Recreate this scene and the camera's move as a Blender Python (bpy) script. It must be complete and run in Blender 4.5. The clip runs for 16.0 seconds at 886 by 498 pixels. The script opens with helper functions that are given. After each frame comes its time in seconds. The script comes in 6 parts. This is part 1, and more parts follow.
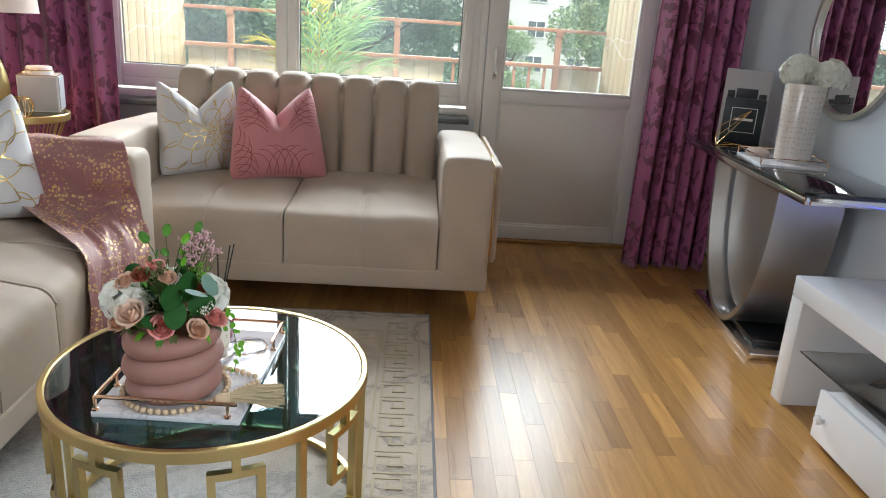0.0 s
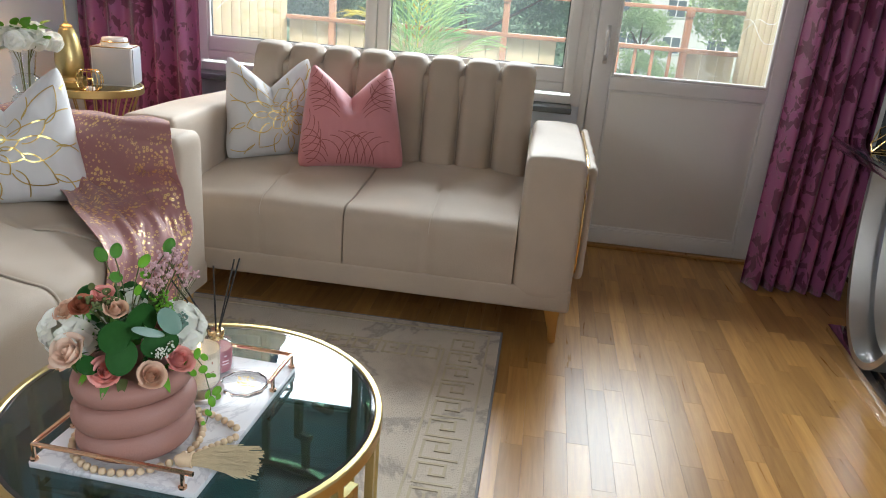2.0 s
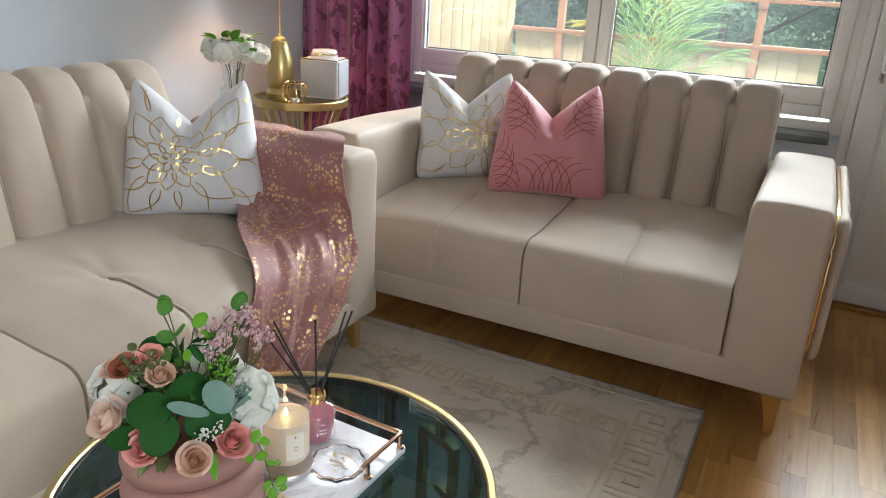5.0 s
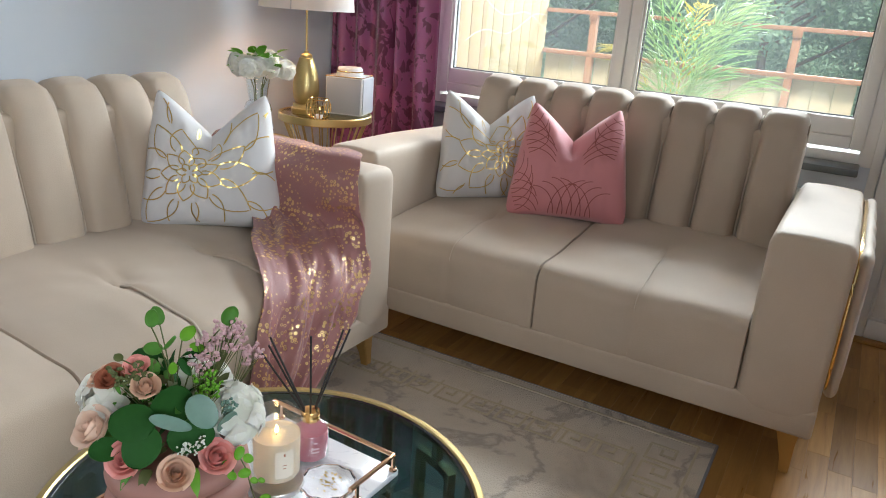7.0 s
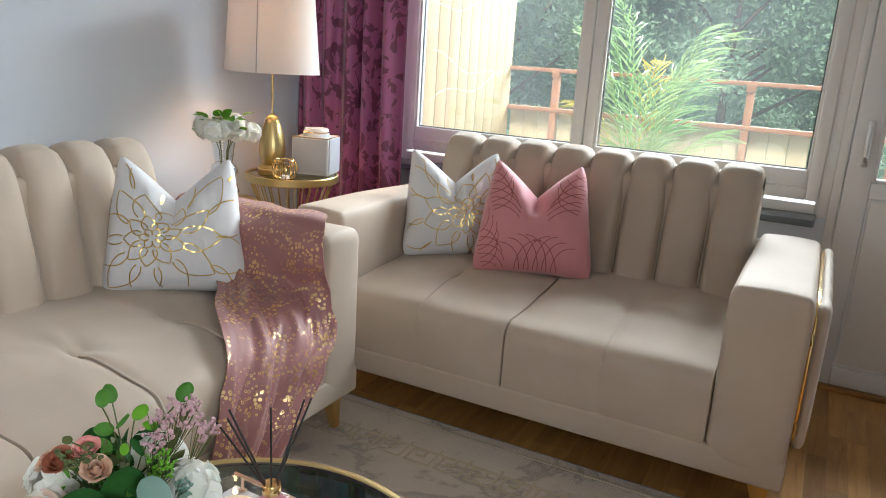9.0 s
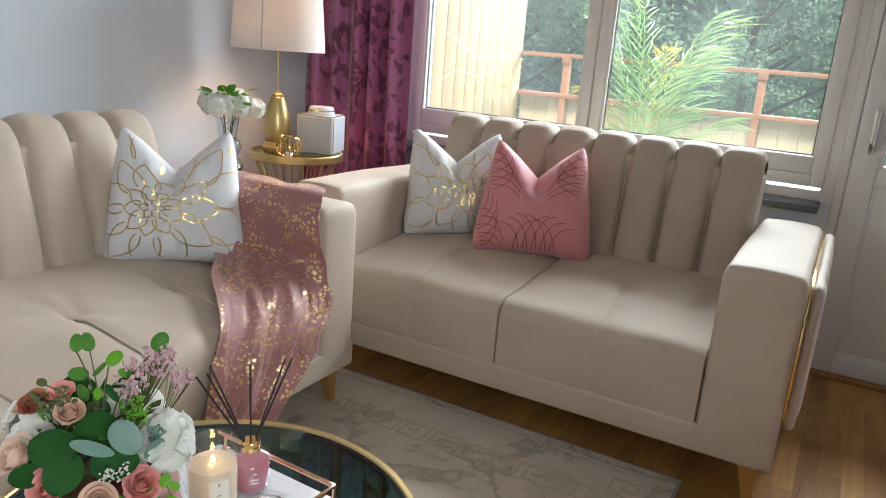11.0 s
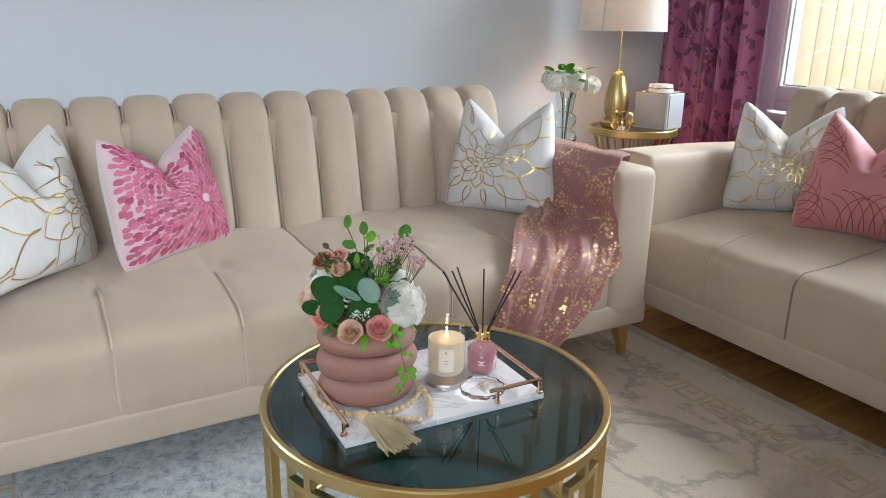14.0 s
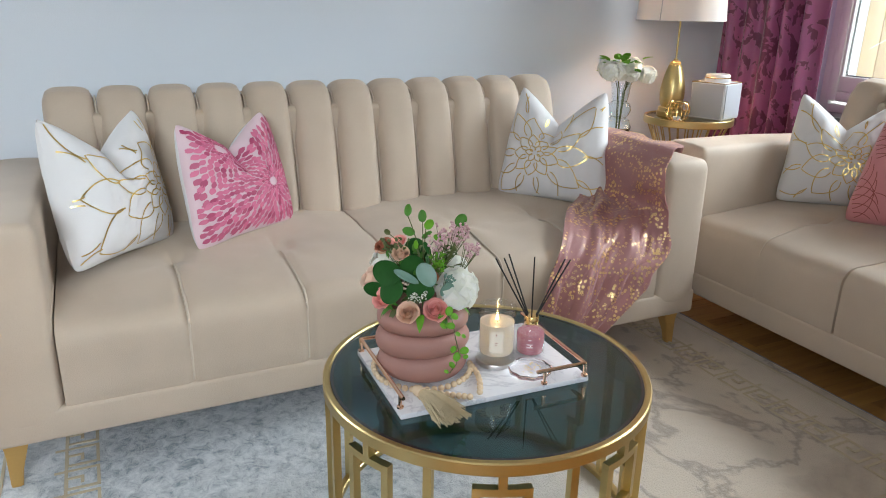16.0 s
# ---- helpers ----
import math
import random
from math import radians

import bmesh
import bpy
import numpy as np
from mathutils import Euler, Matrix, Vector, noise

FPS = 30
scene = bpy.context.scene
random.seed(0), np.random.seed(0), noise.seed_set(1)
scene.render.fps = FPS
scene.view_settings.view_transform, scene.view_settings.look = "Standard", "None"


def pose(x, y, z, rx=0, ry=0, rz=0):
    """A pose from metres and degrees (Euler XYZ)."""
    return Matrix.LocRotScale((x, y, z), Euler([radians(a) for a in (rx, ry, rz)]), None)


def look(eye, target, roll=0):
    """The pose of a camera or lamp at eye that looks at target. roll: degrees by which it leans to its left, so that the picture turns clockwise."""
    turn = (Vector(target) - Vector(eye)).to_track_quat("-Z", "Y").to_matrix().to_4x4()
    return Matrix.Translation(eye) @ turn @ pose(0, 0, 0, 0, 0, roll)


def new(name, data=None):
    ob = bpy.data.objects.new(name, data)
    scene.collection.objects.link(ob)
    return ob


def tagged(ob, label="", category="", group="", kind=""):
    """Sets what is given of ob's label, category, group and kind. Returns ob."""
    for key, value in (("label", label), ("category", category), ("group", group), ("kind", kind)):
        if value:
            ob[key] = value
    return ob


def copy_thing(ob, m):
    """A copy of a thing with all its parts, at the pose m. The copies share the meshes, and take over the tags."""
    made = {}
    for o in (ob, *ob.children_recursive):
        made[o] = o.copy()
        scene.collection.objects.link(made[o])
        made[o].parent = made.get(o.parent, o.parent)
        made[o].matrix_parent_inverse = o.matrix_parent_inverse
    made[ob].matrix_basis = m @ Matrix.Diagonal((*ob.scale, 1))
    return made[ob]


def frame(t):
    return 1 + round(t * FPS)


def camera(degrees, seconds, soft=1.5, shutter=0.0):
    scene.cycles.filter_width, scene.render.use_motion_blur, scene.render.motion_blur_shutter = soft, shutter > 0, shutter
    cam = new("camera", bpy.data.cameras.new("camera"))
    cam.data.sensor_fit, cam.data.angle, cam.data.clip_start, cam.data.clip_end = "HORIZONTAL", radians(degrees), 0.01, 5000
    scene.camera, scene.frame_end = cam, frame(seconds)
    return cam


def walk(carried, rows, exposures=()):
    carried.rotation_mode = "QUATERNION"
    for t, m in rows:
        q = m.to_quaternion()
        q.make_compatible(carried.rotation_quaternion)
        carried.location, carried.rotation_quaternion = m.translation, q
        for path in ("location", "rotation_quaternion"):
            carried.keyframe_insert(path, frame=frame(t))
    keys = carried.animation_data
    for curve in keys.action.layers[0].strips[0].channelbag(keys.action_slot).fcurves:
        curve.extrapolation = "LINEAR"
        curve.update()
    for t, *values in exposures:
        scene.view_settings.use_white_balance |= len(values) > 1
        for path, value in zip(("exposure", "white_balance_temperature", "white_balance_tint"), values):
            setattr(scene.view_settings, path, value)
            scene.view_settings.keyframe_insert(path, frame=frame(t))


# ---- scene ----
cam = camera(62.6, 16.0, soft=1.0)
PATH = [
    (0, (0.091, 0.124, 1.27), (0.189, 2.03, 0.671), 3.9),
    (0.5, (0.182, 0.239, 1.268), (0.179, 2.142, 0.655), 4.5),
    (1, (0.259, 0.322, 1.259), (0.159, 2.217, 0.629), 5.0),
    (1.5, (0.269, 0.417, 1.248), (0.106, 2.301, 0.595), 4.9),
    (2, (0.254, 0.545, 1.267), (0.032, 2.414, 0.591), 4.6),
    (2.5, (0.233, 0.621, 1.263), (-0.097, 2.467, 0.567), 4.5),
    (3, (0.274, 0.716, 1.262), (-0.21, 2.527, 0.563), 4.8),
    (3.5, (0.344, 0.791, 1.254), (-0.297, 2.55, 0.549), 4.6),
    (4, (0.356, 0.846, 1.253), (-0.385, 2.566, 0.55), 4.0),
    (4.5, (0.323, 0.903, 1.255), (-0.469, 2.603, 0.559), 3.4),
    (7, (0.368, 0.979, 1.26), (-0.545, 2.637, 0.614), 4.4),
    (7.5, (0.361, 0.973, 1.268), (-0.538, 2.649, 0.65), 4.5),
    (8, (0.371, 0.984, 1.287), (-0.519, 2.681, 0.714), 4.3),
    (8.5, (0.377, 0.99, 1.289), (-0.499, 2.714, 0.781), 3.7),
    (11, (0.456, 1.005, 1.248), (-0.455, 2.703, 0.714), 4.5),
    (11.5, (0.476, 1.007, 1.171), (-0.552, 2.611, 0.563), 5.4),
    (12, (0.539, 0.988, 1.156), (-0.596, 2.507, 0.519), 5.1),
    (12.5, (0.623, 0.963, 1.161), (-0.654, 2.367, 0.529), 4.4),
    (13, (0.719, 1.026, 1.159), (-0.733, 2.254, 0.542), 3.9),
    (13.5, (0.832, 1.083, 1.169), (-0.769, 2.119, 0.565), 3.2),
    (14, (0.9, 1.054, 1.2), (-0.76, 1.998, 0.609), 0.9),
    (14.5, (0.944, 1.041, 1.204), (-0.74, 1.939, 0.607), -0.1),
    (15, (0.969, 1.038, 1.217), (-0.722, 1.908, 0.598), -0.3),
    (15.5, (0.972, 1.026, 1.227), (-0.725, 1.869, 0.586), 0.3),
    (16, (0.975, 1.005, 1.244), (-0.735, 1.819, 0.6), 1.1),
]
walk(cam, [(t, look(eye, target, roll)) for t, eye, target, roll in PATH], exposures=((0, 0.45), (16, 0.45)))

# ---- world, sun, large lights ----
world = bpy.data.worlds.new("world")
scene.world = world
world.use_nodes = True
wn = world.node_tree.nodes
sky = wn.new("ShaderNodeTexSky")
sky.sky_type, sky.sun_disc = "NISHITA", False
sky.sun_elevation, sky.sun_rotation = radians(62), radians(155)
sky.air_density, sky.dust_density = 1.0, 3.0
wn["Background"].inputs[1].default_value = 0.15
world.node_tree.links.new(sky.outputs[0], wn["Background"].inputs[0])

sun = new("sun", bpy.data.lights.new("sun", "SUN"))
sun.data.energy, sun.data.angle, sun.data.color = 5.0, radians(14), (1.0, 0.97, 0.92)
sun.matrix_world = look((4, -8.5, 17.5), (0, 0, 0))


def area(name, eye, target, w, h, power, color):
    lamp = new(name, bpy.data.lights.new(name, "AREA"))
    lamp.data.shape, lamp.data.size, lamp.data.size_y = "RECTANGLE", w, h
    lamp.data.energy, lamp.data.color = power, color
    lamp.matrix_world = look(eye, target)
    return lamp


# an area lamp standing in for the bright sky over the trees, and two added fill lamps in made-up window openings behind
# the camera
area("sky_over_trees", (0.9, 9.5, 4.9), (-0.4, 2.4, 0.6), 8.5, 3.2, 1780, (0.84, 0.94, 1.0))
east_fill_lamp = area("east_fill", (2.04, -0.02, 1.72), (-1.9, 0.70, 0.95), 1.38, 0.9, 20, (0.84, 0.94, 1.0))
east_fill_lamp.data.spread = radians(98)
west_fill_lamp = area("west_fill", (-2.29, -0.90, 1.72), (1.9, 0.70, 0.8), 1.1, 0.9, 20, (0.86, 0.945, 1.0))
west_fill_lamp.data.spread = radians(108)


# ---- materials ----
def mat(name, base, rough=0.5, metal=0.0, var=0.12, scale=6.0, bump=0.0, bscale=120.0, sheen=0.0, spread=0.0, coat=0.0, other=None):
    """A surface with a slow stain, a fine grain and, for pieces, a change from piece to piece."""
    m = bpy.data.materials.new(name)
    m.use_nodes = True
    nt = m.node_tree
    p = nt.nodes["Principled BSDF"]
    p.inputs["Roughness"].default_value, p.inputs["Metallic"].default_value = rough, metal
    p.inputs["Sheen Weight"].default_value, p.inputs["Coat Weight"].default_value = sheen, coat
    co = nt.nodes.new("ShaderNodeTexCoord")
    n1, n2 = nt.nodes.new("ShaderNodeTexNoise"), nt.nodes.new("ShaderNodeTexNoise")
    n1.inputs["Scale"].default_value, n1.inputs["Detail"].default_value = scale, 4
    n2.inputs["Scale"].default_value, n2.inputs["Detail"].default_value = bscale, 3
    for n in (n1, n2):
        nt.links.new(co.outputs["Object"], n.inputs["Vector"])
    mix = nt.nodes.new("ShaderNodeMixRGB")
    lo = [c * (1 - var) for c in base]
    hi = other or [min(1.0, c * (1 + var)) for c in base]
    mix.inputs[1].default_value, mix.inputs[2].default_value = (*lo, 1), (*hi, 1)
    add = nt.nodes.new("ShaderNodeMath")
    add.operation = "MULTIPLY_ADD"
    add.inputs[1].default_value, add.inputs[2].default_value = 0.3, 0.0
    nt.links.new(n2.outputs[0], add.inputs[0])
    tot = nt.nodes.new("ShaderNodeMath")
    tot.operation = "MULTIPLY_ADD"
    tot.inputs[1].default_value = 0.7
    nt.links.new(n1.outputs[0], tot.inputs[0])
    nt.links.new(add.outputs[0], tot.inputs[2])
    out = tot.outputs[0]
    if spread:
        info = nt.nodes.new("ShaderNodeObjectInfo")
        sp = nt.nodes.new("ShaderNodeMath")
        sp.operation, sp.inputs[1].default_value = "MULTIPLY_ADD", spread
        nt.links.new(info.outputs["Random"], sp.inputs[0])
        nt.links.new(out, sp.inputs[2])
        out = sp.outputs[0]
    nt.links.new(out, mix.inputs[0])
    nt.links.new(mix.outputs[0], p.inputs["Base Color"])
    if bump:
        b = nt.nodes.new("ShaderNodeBump")
        b.inputs["Strength"].default_value, b.inputs["Distance"].default_value = bump, 0.004
        nt.links.new(n2.outputs[0], b.inputs["Height"])
        nt.links.new(b.outputs[0], p.inputs["Normal"])
    return m


def node(nt, kind, **values):
    n = nt.nodes.new(kind)
    for key, value in values.items():
        n.inputs[key.replace("_", " ")].default_value = value
    return n


def ramp(nt, source, stops):
    r = nt.nodes.new("ShaderNodeValToRGB")
    el = r.color_ramp.elements
    el[0].position, el[0].color = stops[0][0], (*stops[0][1], 1)
    el[1].position, el[1].color = stops[-1][0], (*stops[-1][1], 1)
    for at, c in stops[1:-1]:
        e = el.new(at)
        e.color = (*c, 1)
    nt.links.new(source, r.inputs[0])
    return r.outputs[0]


def glass(name, color=(1, 1, 1), rough=0.0, ior=1.45):
    m = bpy.data.materials.new(name)
    m.use_nodes = True
    p = m.node_tree.nodes["Principled BSDF"]
    p.inputs["Base Color"].default_value = (*color, 1)
    p.inputs["Roughness"].default_value, p.inputs["IOR"].default_value = rough, ior
    p.inputs["Transmission Weight"].default_value = 1.0
    return m


def thin_glass(name):
    """A thin clear wall: what is behind it, under the gloss of its surface."""
    m = bpy.data.materials.new(name)
    m.use_nodes = True
    nt = m.node_tree
    clear, gloss, mix, fr = (nt.nodes.new(k) for k in ("ShaderNodeBsdfTransparent", "ShaderNodeBsdfGlossy", "ShaderNodeMixShader", "ShaderNodeValue"))
    clear.inputs[0].default_value = (0.965, 0.975, 0.97, 1)
    gloss.inputs["Roughness"].default_value = 0.03
    fr.outputs[0].default_value = 0.09
    nt.links.new(fr.outputs[0], mix.inputs[0])
    nt.links.new(clear.outputs[0], mix.inputs[1])
    nt.links.new(gloss.outputs[0], mix.inputs[2])
    nt.links.new(mix.outputs[0], nt.nodes["Material Output"].inputs[0])
    return m


def hazed_glass(name, veil):
    """A window pane: clear, with a faint gloss and a translucent layer that imitates glare and haze over the view."""
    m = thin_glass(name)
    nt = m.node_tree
    glare, mix = nt.nodes.new("ShaderNodeBsdfTranslucent"), nt.nodes.new("ShaderNodeMixShader")
    glare.inputs[0].default_value = (0.86, 0.92, 0.95, 1)
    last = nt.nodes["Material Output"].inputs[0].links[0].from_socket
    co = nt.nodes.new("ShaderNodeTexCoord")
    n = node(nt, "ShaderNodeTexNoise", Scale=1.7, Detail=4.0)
    k = node(nt, "ShaderNodeMapRange", From_Min=0.3, From_Max=0.7, To_Min=veil * 0.6, To_Max=veil * 1.4)
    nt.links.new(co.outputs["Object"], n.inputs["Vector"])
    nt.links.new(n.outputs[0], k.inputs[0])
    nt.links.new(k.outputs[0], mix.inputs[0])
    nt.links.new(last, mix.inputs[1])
    nt.links.new(glare.outputs[0], mix.inputs[2])
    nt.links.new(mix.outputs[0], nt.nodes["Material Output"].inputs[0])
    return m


def glow(name, color, power):
    m = bpy.data.materials.new(name)
    m.use_nodes = True
    p = m.node_tree.nodes["Principled BSDF"]
    p.inputs["Base Color"].default_value = (*color, 1)
    p.inputs["Emission Color"].default_value = (*color, 1)
    p.inputs["Emission Strength"].default_value = power
    return m


def translucent(name, base, amount, rough=0.8):
    m = mat(name, base, rough, 0, 0.05, 8, 0.1, 600)
    nt = m.node_tree
    tr = nt.nodes.new("ShaderNodeBsdfTranslucent")
    tr.inputs[0].default_value = (*base, 1)
    mx = nt.nodes.new("ShaderNodeMixShader")
    mx.inputs[0].default_value = amount
    nt.links.new(nt.nodes["Principled BSDF"].outputs[0], mx.inputs[1])
    nt.links.new(tr.outputs[0], mx.inputs[2])
    nt.links.new(mx.outputs[0], nt.nodes["Material Output"].inputs[0])
    return m


M_WALL = mat("wall_paint", (0.68, 0.725, 0.79), 0.85, 0, 0.04, 2.0, 0.15, 260)
# for the unseen south wall: kept dark so it returns little fill light
M_BOUNCECUT = mat("bounce_cutting_dark_wall", (0.12, 0.11, 0.10), 0.85, 0, 0.05, 2.0, 0.15, 260)
M_CEIL = mat("ceiling_paint", (0.80, 0.80, 0.79), 0.9, 0, 0.03, 2.0, 0.1, 200)
M_WHITE = mat("white_gloss_paint", (0.80, 0.78, 0.76), 0.35, 0, 0.04, 3.0, 0.06, 90)
M_PANEL = mat("door_panel_paint", (0.80, 0.765, 0.72), 0.45, 0, 0.04, 2.5, 0.08, 70)
M_SEAL = mat("dark_seal", (0.05, 0.05, 0.05), 0.6)
M_SILL = mat("window_board_stone", (0.10, 0.115, 0.12), 0.3, 0, 0.4, 25, 0.05, 90)
M_VELVET = mat("beige_velvet", (0.485, 0.388, 0.300), 0.66, 0, 0.24, 4.4, 0.25, 420, sheen=0.18)
M_WELT = mat("beige_welt", (0.54, 0.455, 0.37), 0.6, 0, 0.08, 8, 0.1, 300)
M_GOLD = mat("brushed_gold", (0.60, 0.46, 0.21), 0.33, 1.0, 0.10, 9, 0.05, 300)
M_BRASS = mat("polished_brass", (0.85, 0.58, 0.25), 0.16, 1.0, 0.06, 8)
M_ROSEGOLD = mat("rose_gold", (0.80, 0.52, 0.36), 0.18, 1.0, 0.06, 8)
M_LEG = mat("gold_leg", (0.62, 0.38, 0.13), 0.35, 0.7, 0.15, 9, 0.05, 200)
M_CHROME = mat("chrome", (0.72, 0.71, 0.70), 0.1, 1.0, 0.04, 5)
M_STEEL = mat("brushed_steel", (0.62, 0.60, 0.585), 0.34, 1.0, 0.08, 9, 0.05, 200)
M_BLACKGLASS = mat("black_glass", (0.012, 0.013, 0.016), 0.04, 0, 0.1, 3, coat=0.6)
M_GLASS = glass("clear_glass", (0.97, 0.99, 0.98))
M_JAR = thin_glass("thin_jar_glass")
# the number sets how much glare haze the pane lays over the outdoors
M_PANE = hazed_glass("window_glass", 0.026)
M_TABLEGLASS = glass("smoked_table_glass", (0.038, 0.112, 0.130), ior=1.5)
M_PINKGLASS = mat("pink_lacquered_glass", (0.46, 0.16, 0.20), 0.12, 0, 0.1, 8, coat=0.8)
M_POT = mat("dusty_pink_ceramic", (0.34, 0.170, 0.140), 0.62, 0, 0.06, 8, 0.12, 300)
M_BEAD = mat("pale_wood_bead", (0.66, 0.49, 0.32), 0.6, 0, 0.15, 40, 0.1, 300)
M_JUTE = mat("jute_thread", (0.55, 0.44, 0.28), 0.9, 0, 0.25, 60, 0.3, 500)
M_WAX = translucent("candle_wax", (0.93, 0.82, 0.68), 0.5, 0.45)
M_STICK = mat("black_reed", (0.012, 0.010, 0.010), 0.7)
M_WHITECOTTON = mat("white_pillow_cloth", (0.71, 0.695, 0.695), 0.8, 0, 0.05, 6, 0.25, 500, sheen=0.2)
M_PINKCLOTH = mat("pink_pillow_satin", (0.66, 0.25, 0.27), 0.6, 0, 0.10, 6, 0.2, 500, sheen=0.35)
M_PALEPINK = mat("pale_pink_cloth", (0.72, 0.54, 0.59), 0.8, 0, 0.14, 7, 0.2, 500, sheen=0.2)
M_FOIL = mat("gold_foil_print", (0.66, 0.46, 0.15), 0.30, 1.0, 0.2, 14)
M_ROSEFOIL = mat("rose_foil_print", (0.36, 0.10, 0.09), 0.4, 0.4, 0.2, 14)
M_SHADE = translucent("lamp_shade_linen", (0.78, 0.76, 0.75), 0.22)
M_BOX = mat("white_enamel", (0.72, 0.72, 0.74), 0.25, 0, 0.03, 6)
M_GREYBOX = mat("grey_enamel_face", (0.47, 0.48, 0.52), 0.3, 0, 0.04, 6)
M_LACQUER = mat("white_lacquer", (0.78, 0.78, 0.80), 0.12, 0, 0.02, 3, coat=0.4)
M_CARD = mat("pale_card", (0.45, 0.43, 0.44), 0.6, 0, 0.03, 9)
M_BLACKCARD = mat("black_card", (0.012, 0.016, 0.02), 0.45, 0, 0.1, 9)
M_LEAF = mat("green_leaf", (0.07, 0.20, 0.03), 0.55, 0, 0.35, 30, 0.1, 120, spread=0.3)
M_DARKLEAF = mat("dark_eucalyptus_leaf", (0.014, 0.075, 0.012), 0.7, 0, 0.3, 30, spread=0.2)
M_PALELEAF = mat("pale_blue_green_leaf", (0.15, 0.26, 0.21), 0.5, 0, 0.2, 30)
M_LIME = mat("lime_leaf", (0.14, 0.36, 0.03), 0.4, 0, 0.25, 30)
M_STEM = mat("stem", (0.10, 0.12, 0.035), 0.6, 0, 0.3, 30)


def petal_mat(name, base, deep, glow_through=0.25):
    """Artificial petals: each one takes its own tone between two, and lets a little light through."""
    m = translucent(name, base, glow_through, 0.62)
    nt = m.node_tree
    geo = nt.nodes.new("ShaderNodeNewGeometry")
    c = ramp(nt, geo.outputs["Random Per Island"], [(0.0, deep), (0.55, base), (1.0, [min(0.95, v * 1.12) for v in base])])
    nt.links.new(c, nt.nodes["Principled BSDF"].inputs["Base Color"])
    return m


M_ROSE = petal_mat("salmon_rose_petal", (0.86, 0.40, 0.36), (0.74, 0.24, 0.21))
M_PEACH = petal_mat("peach_rose_petal", (0.82, 0.56, 0.42), (0.70, 0.40, 0.25))
M_BLUSH = petal_mat("blush_petal", (0.86, 0.66, 0.54), (0.80, 0.54, 0.42), 0.35)
M_RUSTROSE = petal_mat("rust_rose_petal", (0.40, 0.13, 0.07), (0.24, 0.06, 0.03))
M_WHITEPETAL = petal_mat("white_petal", (0.92, 0.91, 0.85), (0.83, 0.84, 0.74), 0.35)
M_MAGENTA = petal_mat("magenta_petal_print", (0.60, 0.15, 0.26), (0.34, 0.03, 0.10), 0.0)
M_MAUVE = mat("mauve_bud", (0.58, 0.36, 0.38), 0.7, 0, 0.25, 60)
M_BALCWOOD = mat("balcony_ochre_board", (0.56, 0.42, 0.23), 0.7, 0, 0.14, 3, 0.1, 80, spread=0.25)
M_RAIL = mat("rust_brown_rail", (0.36, 0.165, 0.085), 0.5, 0, 0.12, 8, 0.05, 90)
M_CLAD = mat("balcony_cream_cladding", (0.52, 0.43, 0.28), 0.6, 0, 0.08, 4, 0.05, 60, spread=0.2)
M_CONCRETE = mat("balcony_concrete", (0.34, 0.33, 0.31), 0.85, 0, 0.2, 5, 0.3, 80)
M_FACADE = mat("white_render_facade", (0.74, 0.74, 0.74), 0.9, 0, 0.05, 0.6, 0.1, 8)
M_FARGLASS = mat("far_window_glass", (0.10, 0.13, 0.15), 0.1, 0, 0.3, 0.5)
M_BARK = mat("bark", (0.13, 0.09, 0.06), 0.9, 0, 0.3, 4, 0.5, 20)
M_TREELEAF = translucent("tree_leaf", (0.22, 0.35, 0.23), 0.3)
M_TREELEAF2 = translucent("light_tree_leaf", (0.32, 0.46, 0.22), 0.3)
M_DARKTREE = translucent("pine_needles", (0.12, 0.22, 0.14), 0.15)
M_PALM = translucent("palm_leaf", (0.28, 0.46, 0.17), 0.35, 0.35)
M_PALMLIGHT = translucent("light_palm_leaf", (0.36, 0.50, 0.18), 0.35, 0.35)
M_PALMOLD = translucent("yellowed_palm_leaf", (0.55, 0.46, 0.06), 0.35)
M_GRASS = mat("grass", (0.10, 0.19, 0.04), 0.9, 0, 0.35, 0.4, 0.3, 20)
M_WICKER = mat("blue_grey_wicker", (0.20, 0.23, 0.28), 0.7, 0, 0.25, 60, 0.3, 200)
M_TERRACOTTA = mat("grey_planter", (0.25, 0.25, 0.24), 0.8, 0, 0.15, 9)
M_MIRROR = mat("mirror_silver", (0.90, 0.90, 0.91), 0.015, 1.0, 0.01, 2)
M_CABLE = mat("white_string_light_cable", (0.85, 0.85, 0.80), 0.5)
for m in (M_LEAF, M_DARKLEAF, M_LIME):
    m.node_tree.nodes["Principled BSDF"].inputs["Specular IOR Level"].default_value = 0.22
M_BLUE = glow("blue_led", (0.06, 0.10, 1.0), 2.5)
M_FLAME = glow("flame", (1.0, 0.62, 0.22), 34.0)
M_BULB = glow("warm_bulb", (1.0, 0.72, 0.42), 12.0)


def marble(name, base, vein, scale, rough):
    m = mat(name, base, rough, 0, 0.04, scale)
    nt = m.node_tree
    co = nt.nodes.new("ShaderNodeTexCoord")
    n = node(nt, "ShaderNodeTexNoise", Scale=scale, Detail=8.0, Roughness=0.62, Distortion=1.4)
    nt.links.new(co.outputs["Object"], n.inputs["Vector"])
    c = ramp(nt, n.outputs[0], [(0.30, base), (0.47, [0.9 * b + 0.1 * v for b, v in zip(base, vein)]), (0.50, vein), (0.535, base), (0.8, [b * 0.93 for b in base])])
    nt.links.new(c, nt.nodes["Principled BSDF"].inputs["Base Color"])
    return m


